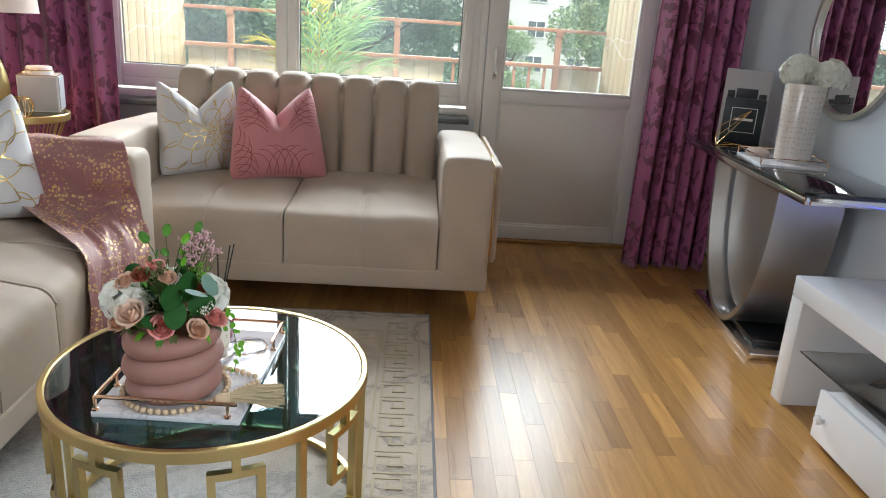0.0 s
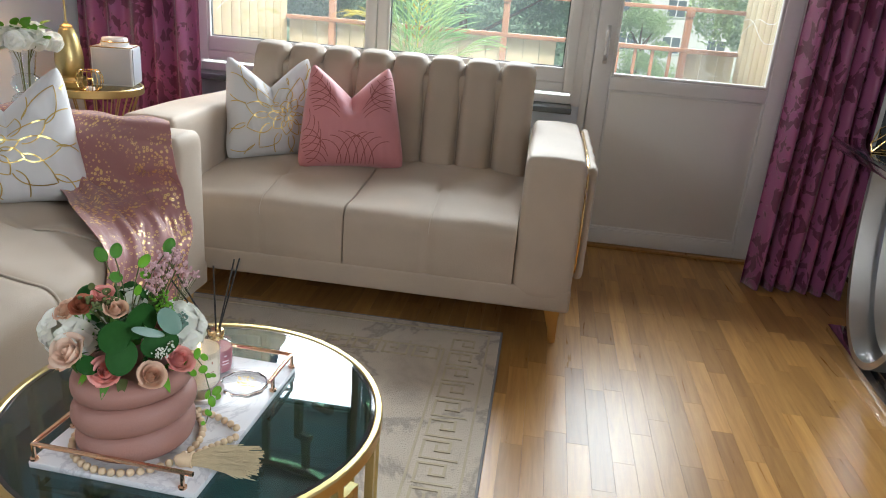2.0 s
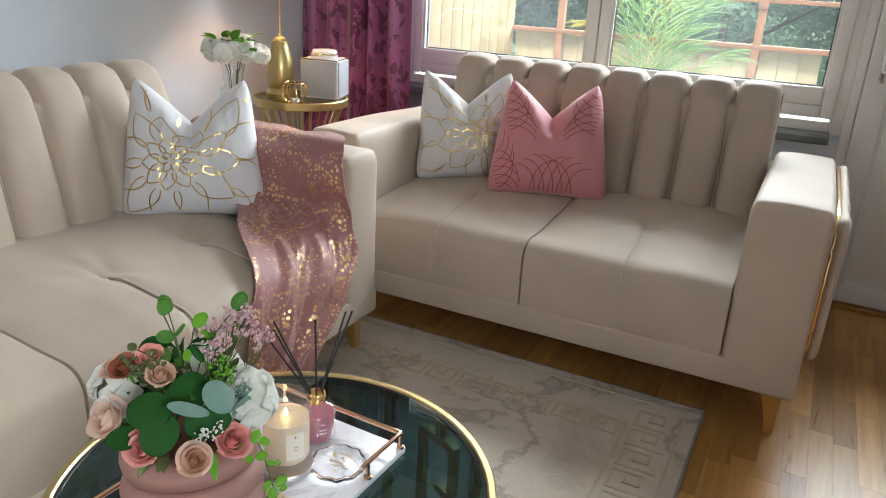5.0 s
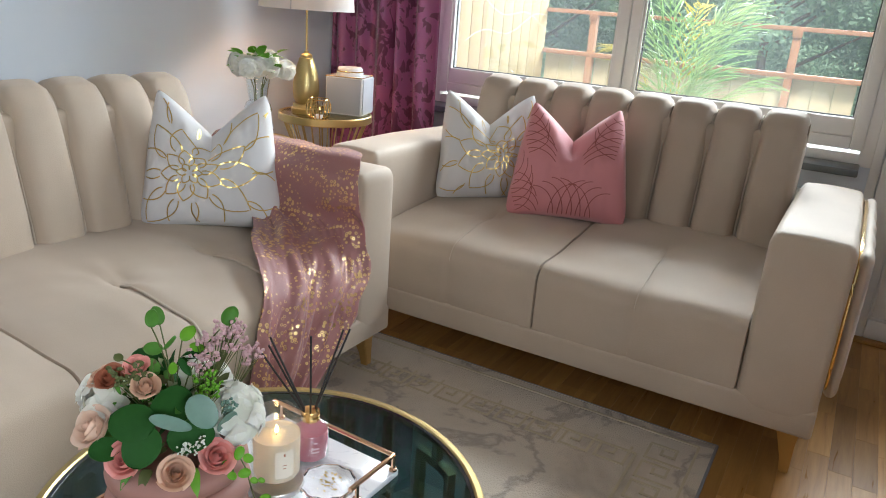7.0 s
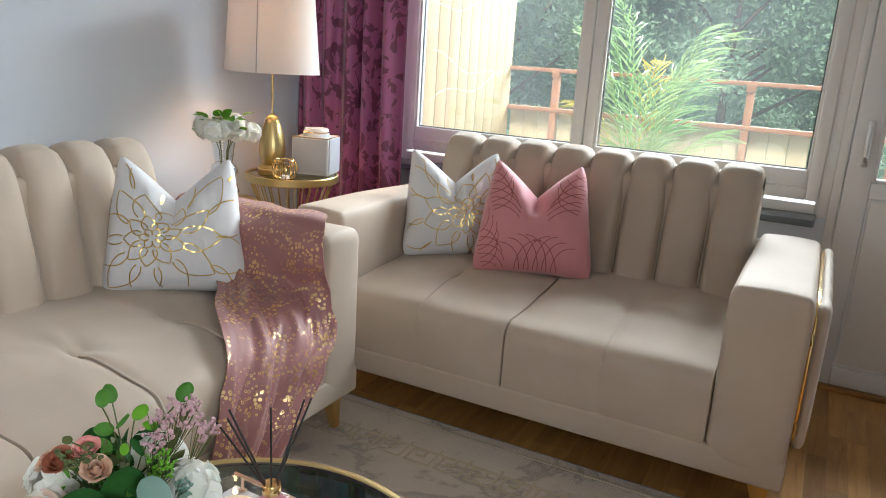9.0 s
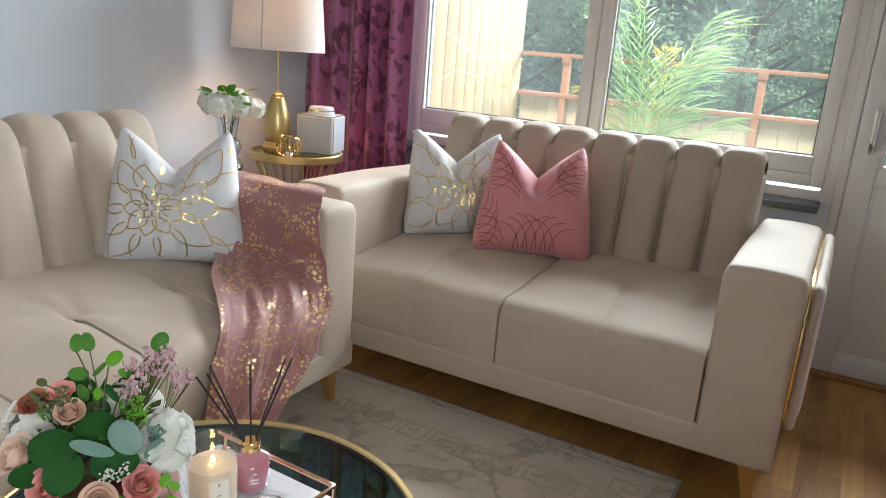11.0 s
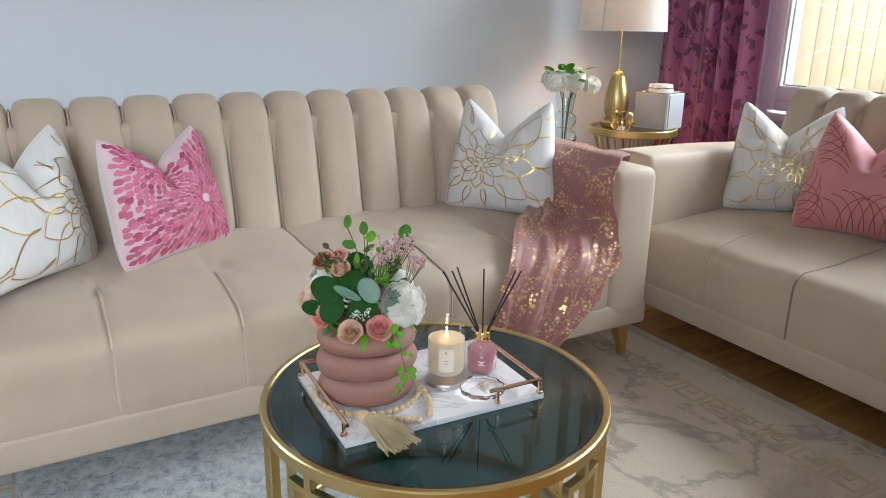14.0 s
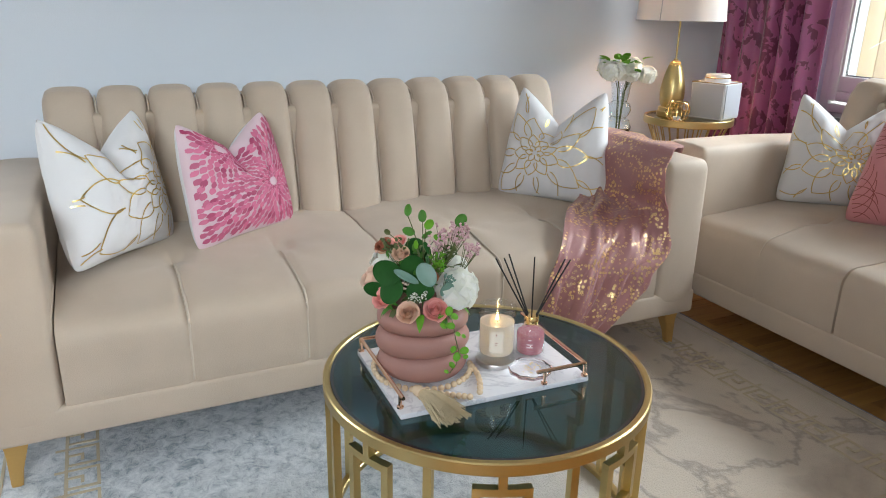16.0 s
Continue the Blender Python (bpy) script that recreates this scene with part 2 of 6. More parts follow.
M_MARBLE = marble("white_marble", (0.74, 0.72, 0.74), (0.55, 0.53, 0.57), 6.0, 0.15)


def rug_material():
    """Woven marble: a pale grey-blue cloud that drifts into beige, under broken brown veins; the drift is partly the
    rug's tone, partly painted-in shade.
    """
    m = mat("marbled_rug_pile", (0.60, 0.60, 0.62), 0.95, 0, 0.1, 4, 1.0, 210, sheen=0.15)
    nt = m.node_tree
    co = nt.nodes.new("ShaderNodeTexCoord")
    n = node(nt, "ShaderNodeTexNoise", Scale=2.0, Detail=9.0, Roughness=0.60, Distortion=0.5)
    nt.links.new(co.outputs["Object"], n.inputs["Vector"])
    fine = node(nt, "ShaderNodeTexNoise", Scale=30.0, Detail=7.0, Roughness=0.76, Distortion=0.6)
    nt.links.new(co.outputs["Object"], fine.inputs["Vector"])
    both = nt.nodes.new("ShaderNodeMath")
    both.operation, both.inputs[1].default_value = "MULTIPLY_ADD", 0.75
    half = nt.nodes.new("ShaderNodeMath")
    half.operation, half.inputs[1].default_value = "MULTIPLY", 0.25
    nt.links.new(n.outputs[0], half.inputs[0])
    nt.links.new(fine.outputs[0], both.inputs[0])
    nt.links.new(half.outputs[0], both.inputs[2])
    pale = ramp(nt, both.outputs[0], [(0.38, (0.23, 0.27, 0.315)), (0.455, (0.43, 0.465, 0.505)), (0.53, (0.58, 0.605, 0.635)), (0.63, (0.70, 0.72, 0.74))])
    beige = ramp(nt, n.outputs[0], [(0.25, (0.38, 0.31, 0.245)), (0.40, (0.60, 0.51, 0.415)), (0.472, (0.58, 0.495, 0.405)), (0.501, (0.36, 0.30, 0.25)), (0.530, (0.58, 0.495, 0.405)), (0.75, (0.68, 0.59, 0.49))])
    sep = nt.nodes.new("ShaderNodeSeparateXYZ")
    nt.links.new(co.outputs["Object"], sep.inputs[0])
    big = node(nt, "ShaderNodeTexNoise", Scale=1.3, Detail=3.0)
    nt.links.new(co.outputs["Object"], big.inputs["Vector"])
    # mix by position: also puts the loveseat's shade and warm bounce into the colour
    tone_shade_drift = nt.nodes.new("ShaderNodeMath")
    tone_shade_drift.operation, tone_shade_drift.inputs[1].default_value = "MULTIPLY_ADD", 1.6
    nt.links.new(big.outputs[0], tone_shade_drift.inputs[0])
    lean = nt.nodes.new("ShaderNodeMath")
    lean.operation, lean.inputs[1].default_value = "MULTIPLY_ADD", 0.7
    nt.links.new(sep.outputs[0], lean.inputs[0])
    nt.links.new(sep.outputs[1], lean.inputs[2])
    nt.links.new(lean.outputs[0], tone_shade_drift.inputs[2])
    f = nt.nodes.new("ShaderNodeMapRange")
    f.inputs["From Min"].default_value, f.inputs["From Max"].default_value = 1.85, 2.75
    nt.links.new(tone_shade_drift.outputs[0], f.inputs[0])
    mx = nt.nodes.new("ShaderNodeMixRGB")
    nt.links.new(f.outputs[0], mx.inputs[0])
    nt.links.new(pale, mx.inputs[1])
    nt.links.new(beige, mx.inputs[2])
    nt.links.new(mx.outputs[0], nt.nodes["Principled BSDF"].inputs["Base Color"])
    return m


M_RUG = rug_material()
M_RUGKEY = mat("gold_beige_rug_pile", (0.53, 0.45, 0.32), 0.9, 0, 0.3, 9, 0.4, 300)


def oak(name):
    """Oak strips: grain along the strip, a tone of its own for each one."""
    m = mat(name, (0.45, 0.23, 0.075), 0.27, 0, 0.3, 3, 0.0)
    nt = m.node_tree
    p = nt.nodes["Principled BSDF"]
    co, info, geo = nt.nodes.new("ShaderNodeTexCoord"), nt.nodes.new("ShaderNodeObjectInfo"), nt.nodes.new("ShaderNodeNewGeometry")
    mp = nt.nodes.new("ShaderNodeMapping")
    mp.inputs["Scale"].default_value = (38, 2.6, 10)
    add = nt.nodes.new("ShaderNodeVectorMath")
    add.operation = "MULTIPLY_ADD"
    add.inputs[1].default_value = (60, 60, 60)
    sm = nt.nodes.new("ShaderNodeMath")
    sm.operation = "ADD"
    nt.links.new(info.outputs["Random"], sm.inputs[0])
    nt.links.new(geo.outputs["Random Per Island"], sm.inputs[1])
    nt.links.new(sm.outputs[0], add.inputs[0])
    nt.links.new(co.outputs["Object"], mp.inputs["Vector"])
    nt.links.new(mp.outputs[0], add.inputs[2])
    n = node(nt, "ShaderNodeTexNoise", Scale=1.0, Detail=6.0, Roughness=0.65, Distortion=0.6)
    nt.links.new(add.outputs[0], n.inputs["Vector"])
    grain = ramp(nt, n.outputs[0], [(0.25, (0.31, 0.145, 0.042)), (0.5, (0.43, 0.220, 0.066)), (0.8, (0.53, 0.295, 0.095))])
    fr = nt.nodes.new("ShaderNodeMath")
    fr.operation = "FRACT"
    nt.links.new(sm.outputs[0], fr.inputs[0])
    tone = ramp(nt, fr.outputs[0], [(0.0, (0.74, 0.70, 0.65)), (0.4, (0.96, 0.95, 0.94)), (0.8, (1.1, 1.1, 1.08)), (1.0, (1.28, 1.28, 1.24))])
    mul = nt.nodes.new("ShaderNodeMixRGB")
    mul.blend_type = "MULTIPLY"
    mul.inputs[0].default_value = 1.0
    nt.links.new(grain, mul.inputs[1])
    nt.links.new(tone, mul.inputs[2])
    nt.links.new(mul.outputs[0], p.inputs["Base Color"])
    rr = nt.nodes.new("ShaderNodeMapRange")
    rr.inputs["To Min"].default_value, rr.inputs["To Max"].default_value = 0.24, 0.34
    p.inputs["Specular IOR Level"].default_value = 0.32
    nt.links.new(n.outputs[0], rr.inputs[0])
    nt.links.new(rr.outputs[0], p.inputs["Roughness"])
    return m


M_OAK = oak("oiled_oak")


def damask(name, ground, figure, scale):
    """Cloth with a woven figure that shines more than its ground."""
    m = mat(name, ground, 0.5, 0, 0.1, 6, 0.2, 600, sheen=0.4)
    nt = m.node_tree
    p = nt.nodes["Principled BSDF"]
    co = nt.nodes.new("ShaderNodeTexCoord")
    mp = nt.nodes.new("ShaderNodeMapping")
    mp.inputs["Scale"].default_value = (scale, scale, scale * 0.75)
    n = node(nt, "ShaderNodeTexNoise", Scale=1.0, Detail=3.0, Distortion=2.2)
    v = node(nt, "ShaderNodeTexVoronoi", Scale=1.7)
    nt.links.new(co.outputs["Object"], mp.inputs["Vector"])
    nt.links.new(mp.outputs[0], n.inputs["Vector"])
    nt.links.new(mp.outputs[0], v.inputs["Vector"])
    s = nt.nodes.new("ShaderNodeMath")
    s.operation = "SUBTRACT"
    nt.links.new(n.outputs[0], s.inputs[0])
    k = nt.nodes.new("ShaderNodeMath")
    k.operation, k.inputs[1].default_value = "MULTIPLY", 0.28
    nt.links.new(v.outputs["Distance"], k.inputs[0])
    nt.links.new(k.outputs[0], s.inputs[1])
    c = ramp(nt, s.outputs[0], [(0.36, ground), (0.40, figure)])
    nt.links.new(c, p.inputs["Base Color"])
    r = ramp(nt, s.outputs[0], [(0.36, (0.27, 0.27, 0.27)), (0.40, (0.55, 0.55, 0.55))])
    nt.links.new(r, p.inputs["Roughness"])
    return m


M_CURTAIN = damask("purple_damask_satin", (0.39, 0.11, 0.25), (0.15, 0.018, 0.072), 10.5)


def throw_material():
    m = mat("old_rose_throw", (0.345, 0.145, 0.140), 0.45, 0, 0.14, 8, 0.3, 500, sheen=0.22)
    nt = m.node_tree
    p = nt.nodes["Principled BSDF"]
    co = nt.nodes.new("ShaderNodeTexCoord")
    v = node(nt, "ShaderNodeTexVoronoi", Scale=72.0, Randomness=0.8)
    n = node(nt, "ShaderNodeTexNoise", Scale=9.0, Detail=2.0, Distortion=1.2)
    nt.links.new(co.outputs["Object"], v.inputs["Vector"])
    nt.links.new(co.outputs["Object"], n.inputs["Vector"])
    # each fleck is a small ring whose breadth follows the patches of the print
    off = nt.nodes.new("ShaderNodeMath")
    off.operation, off.inputs[1].default_value = "SUBTRACT", 0.27
    nt.links.new(v.outputs["Distance"], off.inputs[0])
    ring = nt.nodes.new("ShaderNodeMath")
    ring.operation = "ABSOLUTE"
    nt.links.new(off.outputs[0], ring.inputs[0])
    patch = node(nt, "ShaderNodeMapRange", From_Min=0.36, From_Max=0.58, To_Min=-0.02, To_Max=0.15)
    nt.links.new(n.outputs[0], patch.inputs[0])
    less = nt.nodes.new("ShaderNodeMath")
    less.operation = "LESS_THAN"
    nt.links.new(ring.outputs[0], less.inputs[0])
    nt.links.new(patch.outputs[0], less.inputs[1])
    gold = nt.nodes.new("ShaderNodeBsdfPrincipled")
    gold.inputs["Base Color"].default_value = (0.80, 0.56, 0.26, 1)
    gold.inputs["Metallic"].default_value, gold.inputs["Roughness"].default_value = 1.0, 0.36
    mx = nt.nodes.new("ShaderNodeMixShader")
    nt.links.new(less.outputs[0], mx.inputs[0])
    nt.links.new(p.outputs[0], mx.inputs[1])
    nt.links.new(gold.outputs[0], mx.inputs[2])
    nt.links.new(mx.outputs[0], nt.nodes["Material Output"].inputs[0])
    return m


M_THROW = throw_material()


# ---- building helpers ----
def mesh_of(name, bm, material, sharp=40):
    me = bpy.data.meshes.new(name)
    bmesh.ops.recalc_face_normals(bm, faces=bm.faces)
    for f in bm.faces:
        f.smooth = True
    bm.to_mesh(me)
    bm.free()
    me.set_sharp_from_angle(angle=radians(sharp))
    me.materials.append(material)
    return me


def part(name, bm, material, parent=None, label="", sharp=40):
    ob = new(name, mesh_of(name, bm, material, sharp))
    if parent is not None:
        ob.parent = parent
    if label:
        ob["label"] = label
    return ob


def thing(name, m=None, label="", category="", group="", kind=""):
    ob = new(name)
    ob.empty_display_size = 0.05
    if m is not None:
        ob.matrix_basis = m
    return tagged(ob, label, category, group, kind)


def structure(name, bm, material, label, category=""):
    return tagged(part(name, bm, material), label, category or name.split("_")[0], "", "structure")


def box(bm, x0, x1, y0, y1, z0, z1, bev=0.0, seg=2, m=None):
    """A box with rounded edges."""
    g = bmesh.ops.create_cube(bm, size=1)
    vs = g["verts"]
    for v in vs:
        v.co = Vector(((x0 + x1) / 2 + v.co.x * (x1 - x0), (y0 + y1) / 2 + v.co.y * (y1 - y0), (z0 + z1) / 2 + v.co.z * (z1 - z0)))
    if m is not None:
        bmesh.ops.transform(bm, matrix=m, verts=vs)
    if bev:
        es = list({e for v in vs for e in v.link_edges})
        bmesh.ops.bevel(bm, geom=es, offset=bev, segments=seg, profile=0.5, affect="EDGES")
    return bm


def boxes(*rows, bev=0.003, seg=2):
    bm = bmesh.new()
    for r in rows:
        box(bm, *r, bev=bev, seg=seg)
    return bm


def lathe(profile, n=32, m=None, bm=None):
    """A turned form from (radius, height) pairs; radius 0 closes it."""
    bm = bm or bmesh.new()
    rings = []
    for r, z in profile:
        if r <= 1e-6:
            rings.append([bm.verts.new((0, 0, z))])
        else:
            rings.append([bm.verts.new((r * math.cos(2 * math.pi * k / n), r * math.sin(2 * math.pi * k / n), z)) for k in range(n)])
    for a, b in zip(rings, rings[1:]):
        for k in range(n):
            q = [a[k % len(a)], a[(k + 1) % len(a)], b[(k + 1) % len(b)], b[k % len(b)]]
            q = list(dict.fromkeys(q))
            if len(q) > 2:
                bm.faces.new(q)
    if m is not None:
        bmesh.ops.transform(bm, matrix=m, verts=[v for r in rings for v in r])
    return bm


def tube(points, r, n=8, bm=None, closed=False, flat=1.0, taper=1.0):
    """A round (or flattened) bar along points."""
    bm = bm or bmesh.new()
    pts = [Vector(p) for p in points]
    rings, up = [], Vector((0, 0, 1))
    for i, p in enumerate(pts):
        a = pts[i - 1] if (i or closed) else p
        b = pts[(i + 1) % len(pts)] if (i + 1 < len(pts) or closed) else p
        d = (b - a).normalized()
        side = d.cross(up)
        if side.length < 0.2:
            side = d.cross(Vector((1, 0, 0)))
        side.normalize()
        top = side.cross(d)
        k = r * (1 + (taper - 1) * i / max(1, len(pts) - 1))
        rings.append([bm.verts.new(p + side * k * math.cos(2 * math.pi * j / n) + top * k * flat * math.sin(2 * math.pi * j / n)) for j in range(n)])
    pairs = list(zip(rings, rings[1:])) + ([(rings[-1], rings[0])] if closed else [])
    for a, b in pairs:
        for j in range(n):
            bm.faces.new((a[j], a[(j + 1) % n], b[(j + 1) % n], b[j]))
    if not closed:
        bm.faces.new(rings[0][::-1]), bm.faces.new(rings[-1])
    return bm


def steps(a, b, r, n):
    """Grid lines over a rounded side: close at the corners."""
    if b - a < 2.2 * r:
        r = (b - a) / 2.2
    near = [0.0, 0.12 * r, 0.35 * r, 0.65 * r, r]
    mid = [a + r + (b - a - 2 * r) * k / n for k in range(1, n)]
    return [a + x for x in near] + mid + [b - x for x in reversed(near)]


def softbox(x0, x1, y0, y1, z0, z1, r, n=(6, 6, 3), fn=None, bm=None):
    """An upholstered block: rounded all round, then shaped by fn(x, y, z)."""
    bm = bm or bmesh.new()
    r = r if isinstance(r, tuple) else (r, r, r)
    ax = [steps(a, b, q, k) for a, b, q, k in zip((x0, y0, z0), (x1, y1, z1), r, n)]
    lo, hi, seen = (x0, y0, z0), (x1, y1, z1), {}
    rr = [min(q, (b - a) / 2.2) for q, a, b in zip(r, lo, hi)]

    def vert(i, j, k):
        key = (i, j, k)
        if key not in seen:
            p = Vector((ax[0][i], ax[1][j], ax[2][k]))
            q = Vector([min(max(p[c], lo[c] + rr[c]), hi[c] - rr[c]) for c in range(3)])
            d = p - q
            if d.length > 1e-9:
                w = max(abs(d[c]) / rr[c] for c in range(3))
                e = Vector([d[c] / rr[c] for c in range(3)])
                e = e.normalized() * w
                p = q + Vector([e[c] * rr[c] for c in range(3)])
            seen[key] = bm.verts.new(fn(*p) if fn else p)
        return seen[key]

    nx, ny, nz = (len(a) - 1 for a in ax)
    for i in range(nx):
        for j in range(ny):
            for k in (0, nz):
                bm.faces.new((vert(i, j, k), vert(i + 1, j, k), vert(i + 1, j + 1, k), vert(i, j + 1, k)))
    for i in range(nx):
        for k in range(nz):
            for j in (0, ny):
                bm.faces.new((vert(i, j, k), vert(i + 1, j, k), vert(i + 1, j, k + 1), vert(i, j, k + 1)))
    for j in range(ny):
        for k in range(nz):
            for i in (0, nx):
                bm.faces.new((vert(i, j, k), vert(i, j + 1, k), vert(i, j + 1, k + 1), vert(i, j, k + 1)))
    return bm


def sheet(nu, nv, fn, thick=0.0, bm=None):
    """A cloth or leaf surface fn(u, v), u and v from 0 to 1; thick: gives it a back."""
    bm = bm or bmesh.new()
    g = [[Vector(fn(i / nu, j / nv)) for j in range(nv + 1)] for i in range(nu + 1)]
    top = [[bm.verts.new(p) for p in row] for row in g]
    for i in range(nu):
        for j in range(nv):
            bm.faces.new((top[i][j], top[i + 1][j], top[i + 1][j + 1], top[i][j + 1]))
    if thick:
        low = []
        for i in range(nu + 1):
            row = []
            for j in range(nv + 1):
                a = g[min(i + 1, nu)][j] - g[max(i - 1, 0)][j]
                b = g[i][min(j + 1, nv)] - g[i][max(j - 1, 0)]
                nrm = a.cross(b)
                nrm = nrm.normalized() if nrm.length > 1e-12 else Vector((0, 0, 1))
                row.append(bm.verts.new(g[i][j] - nrm * thick))
            low.append(row)
        for i in range(nu):
            for j in range(nv):
                bm.faces.new((low[i][j], low[i][j + 1], low[i + 1][j + 1], low[i + 1][j]))
        rim = [(i, 0) for i in range(nu)] + [(nu, j) for j in range(nv)] + [(i, nv) for i in range(nu, 0, -1)] + [(0, j) for j in range(nv, 0, -1)]
        for a, b in zip(rim, rim[1:] + rim[:1]):
            bm.faces.new((top[a[0]][a[1]], low[a[0]][a[1]], low[b[0]][b[1]], top[b[0]][b[1]]))
    return bm


def smooth(x, a, b):
    x = min(1.0, max(0.0, (x - a) / (b - a)))
    return x * x * (3 - 2 * x)


# ---- the room ----
WX0, WX1, WY0, WY1, CEIL = -2.2, 1.95, -1.6, 4.41, 2.5
# the openings in the west and east walls are added for the fill lamps
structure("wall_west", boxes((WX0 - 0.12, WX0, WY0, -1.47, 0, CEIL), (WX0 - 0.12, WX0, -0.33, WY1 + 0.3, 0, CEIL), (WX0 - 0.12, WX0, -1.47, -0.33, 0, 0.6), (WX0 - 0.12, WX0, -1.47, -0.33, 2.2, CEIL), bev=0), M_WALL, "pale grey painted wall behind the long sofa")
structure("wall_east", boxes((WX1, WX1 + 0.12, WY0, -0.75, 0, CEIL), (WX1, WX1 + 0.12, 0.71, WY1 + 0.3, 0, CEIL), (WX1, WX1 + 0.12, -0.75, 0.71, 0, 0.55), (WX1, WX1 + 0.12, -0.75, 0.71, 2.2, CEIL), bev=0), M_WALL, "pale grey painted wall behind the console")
# out of view; its dark colour holds down the bounce on the loveseat
structure("wall_south", boxes((WX0 - 0.12, WX1 + 0.12, WY0 - 0.12, WY0, 0, CEIL), bev=0), M_BOUNCECUT, "unseen wall closing the room, darkened to cut bounce light")
structure("ceiling", boxes((WX0 - 0.12, WX1 + 0.12, WY0 - 0.12, WY1 + 0.3, CEIL, CEIL + 0.15), bev=0), M_CEIL, "white painted ceiling")
# window wall: parapet, piers and lintel round the window and the balcony door
structure("wall_north", boxes(
    (WX0, -1.66, WY1, WY1 + 0.24, 0, CEIL), (-1.66, 0.44, WY1, WY1 + 0.24, 0, 0.735),
    (1.485, WX1, WY1, WY1 + 0.24, 0, CEIL), (-1.66, 1.485, WY1, WY1 + 0.24, 2.25, CEIL), bev=0), M_WALL,
    "pale grey window wall with balcony door opening")
structure("baseboard", boxes((WX1 - 0.014, WX1, WY0, WY1, 0, 0.09), (WX0, WX0 + 0.014, WY0, WY1, 0, 0.09), (1.49, WX1 - 0.014, WY1 - 0.014, WY1, 0, 0.09)), M_WHITE, "white painted baseboard", "baseboard")
structure("window_sill", boxes((-1.68, 0.40, 4.24, WY1 + 0.02, 0.715, 0.745), bev=0.006), M_SILL, "dark grey stone window board", "window sill")
structure("radiator_panel", boxes(*[(-1.5 + 0.16 * k, -1.5 + 0.16 * k + 0.155, 4.31, 4.36, 0.16, 0.62) for k in range(11)], bev=0.012), M_WHITE, "white panel radiator under the window", "radiator")


def frame_rows(x0, x1, z0, z1, w, y0, y1):
    return [(x0, x0 + w, y0, y1, z0, z1), (x1 - w, x1, y0, y1, z0, z1), (x0 + w, x1 - w, y0, y1, z0, z0 + w), (x0 + w, x1 - w, y0, y1, z1 - w, z1)]


win = tagged(thing("window_1"), "white-painted double window over the sofa", "window", "", "structure")
part("window_frame", boxes(*frame_rows(-1.66, 0.44, 0.735, 2.25, 0.05, 4.405, 4.53)), M_WHITE, win)
for x0, x1 in ((-1.62, -0.64), (-0.64, 0.40)):
    sash = part("sash", boxes(*frame_rows(x0 + 0.003, x1 - 0.003, 0.80, 2.2, 0.05, 4.395, 4.45), bev=0.006), M_WHITE, win)
    part("bead", boxes(*frame_rows(x0 + 0.053, x1 - 0.053, 0.85, 2.15, 0.012, 4.405, 4.418), bev=0.002), M_WHITE, sash)
    part("lower_rail", boxes((x0 + 0.06, x1 - 0.06, 4.40, 4.44, 0.853, 0.925)), M_WHITE, sash)
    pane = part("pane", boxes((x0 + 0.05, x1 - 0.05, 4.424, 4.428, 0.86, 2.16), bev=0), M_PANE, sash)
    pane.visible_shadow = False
    part("seal", boxes(*frame_rows(x0 + 0.064, x1 - 0.064, 0.925, 2.14, 0.006, 4.4285, 4.436), bev=0), M_SEAL, sash)

# added, never in view: frame round the east fill lamp's opening
added_win_east = tagged(thing("window_2"), "white-painted frame of an added, unseen window for the east fill", "window", "", "structure")
part("window_frame", boxes((1.97, 2.03, -0.75, -0.72, 0.55, 2.2), (1.97, 2.03, 0.68, 0.71, 0.55, 2.2), (1.97, 2.03, -0.72, 0.68, 0.55, 0.60), (1.97, 2.03, -0.72, 0.68, 2.15, 2.2)), M_WHITE, added_win_east)

# likewise added out of view, round the west fill lamp
added_win_west = tagged(thing("window_3"), "white-painted frame of an added, unseen window for the west fill", "window", "", "structure")
part("window_frame", boxes((-2.28, -2.22, -1.47, -1.44, 0.6, 2.2), (-2.28, -2.22, -0.36, -0.33, 0.6, 2.2), (-2.28, -2.22, -1.44, -0.36, 0.6, 0.65), (-2.28, -2.22, -1.44, -0.36, 2.15, 2.2)), M_WHITE, added_win_west)

door = tagged(thing("door_1"), "white balcony door with glass above a plain panel", "door", "", "structure")
part("door_frame", boxes((0.44, 0.475, 4.40, 4.53, 0, 2.25), (1.43, 1.485, 4.40, 4.53, 0, 2.25), (0.475, 0.50, 4.446, 4.53, 0.02, 2.19), (1.405, 1.43, 4.446, 4.53, 0.02, 2.19), (0.475, 1.43, 4.40, 4.53, 2.19, 2.25), (0.475, 1.43, 4.42, 4.53, 0, 0.02)), M_WHITE, door)
leaf = part("door_leaf", boxes((0.48, 0.575, 4.385, 4.44, 0.022, 2.185), (1.345, 1.425, 4.385, 4.44, 0.022, 2.185), (0.575, 1.345, 4.385, 4.44, 0.022, 0.105),
                            (0.575, 1.345, 4.385, 4.44, 0.84, 0.905), (0.575, 1.345, 4.385, 4.44, 2.08, 2.185), bev=0.006), M_WHITE, door)
part("door_panel", boxes((0.57, 1.35, 4.40, 4.43, 0.10, 0.845), bev=0.002), M_PANEL, door, "smooth off-white lower panel")
part("panel_moulding", boxes(*frame_rows(0.575, 1.345, 0.105, 0.84, 0.012, 4.394, 4.402), bev=0.003), M_WHITE, door)
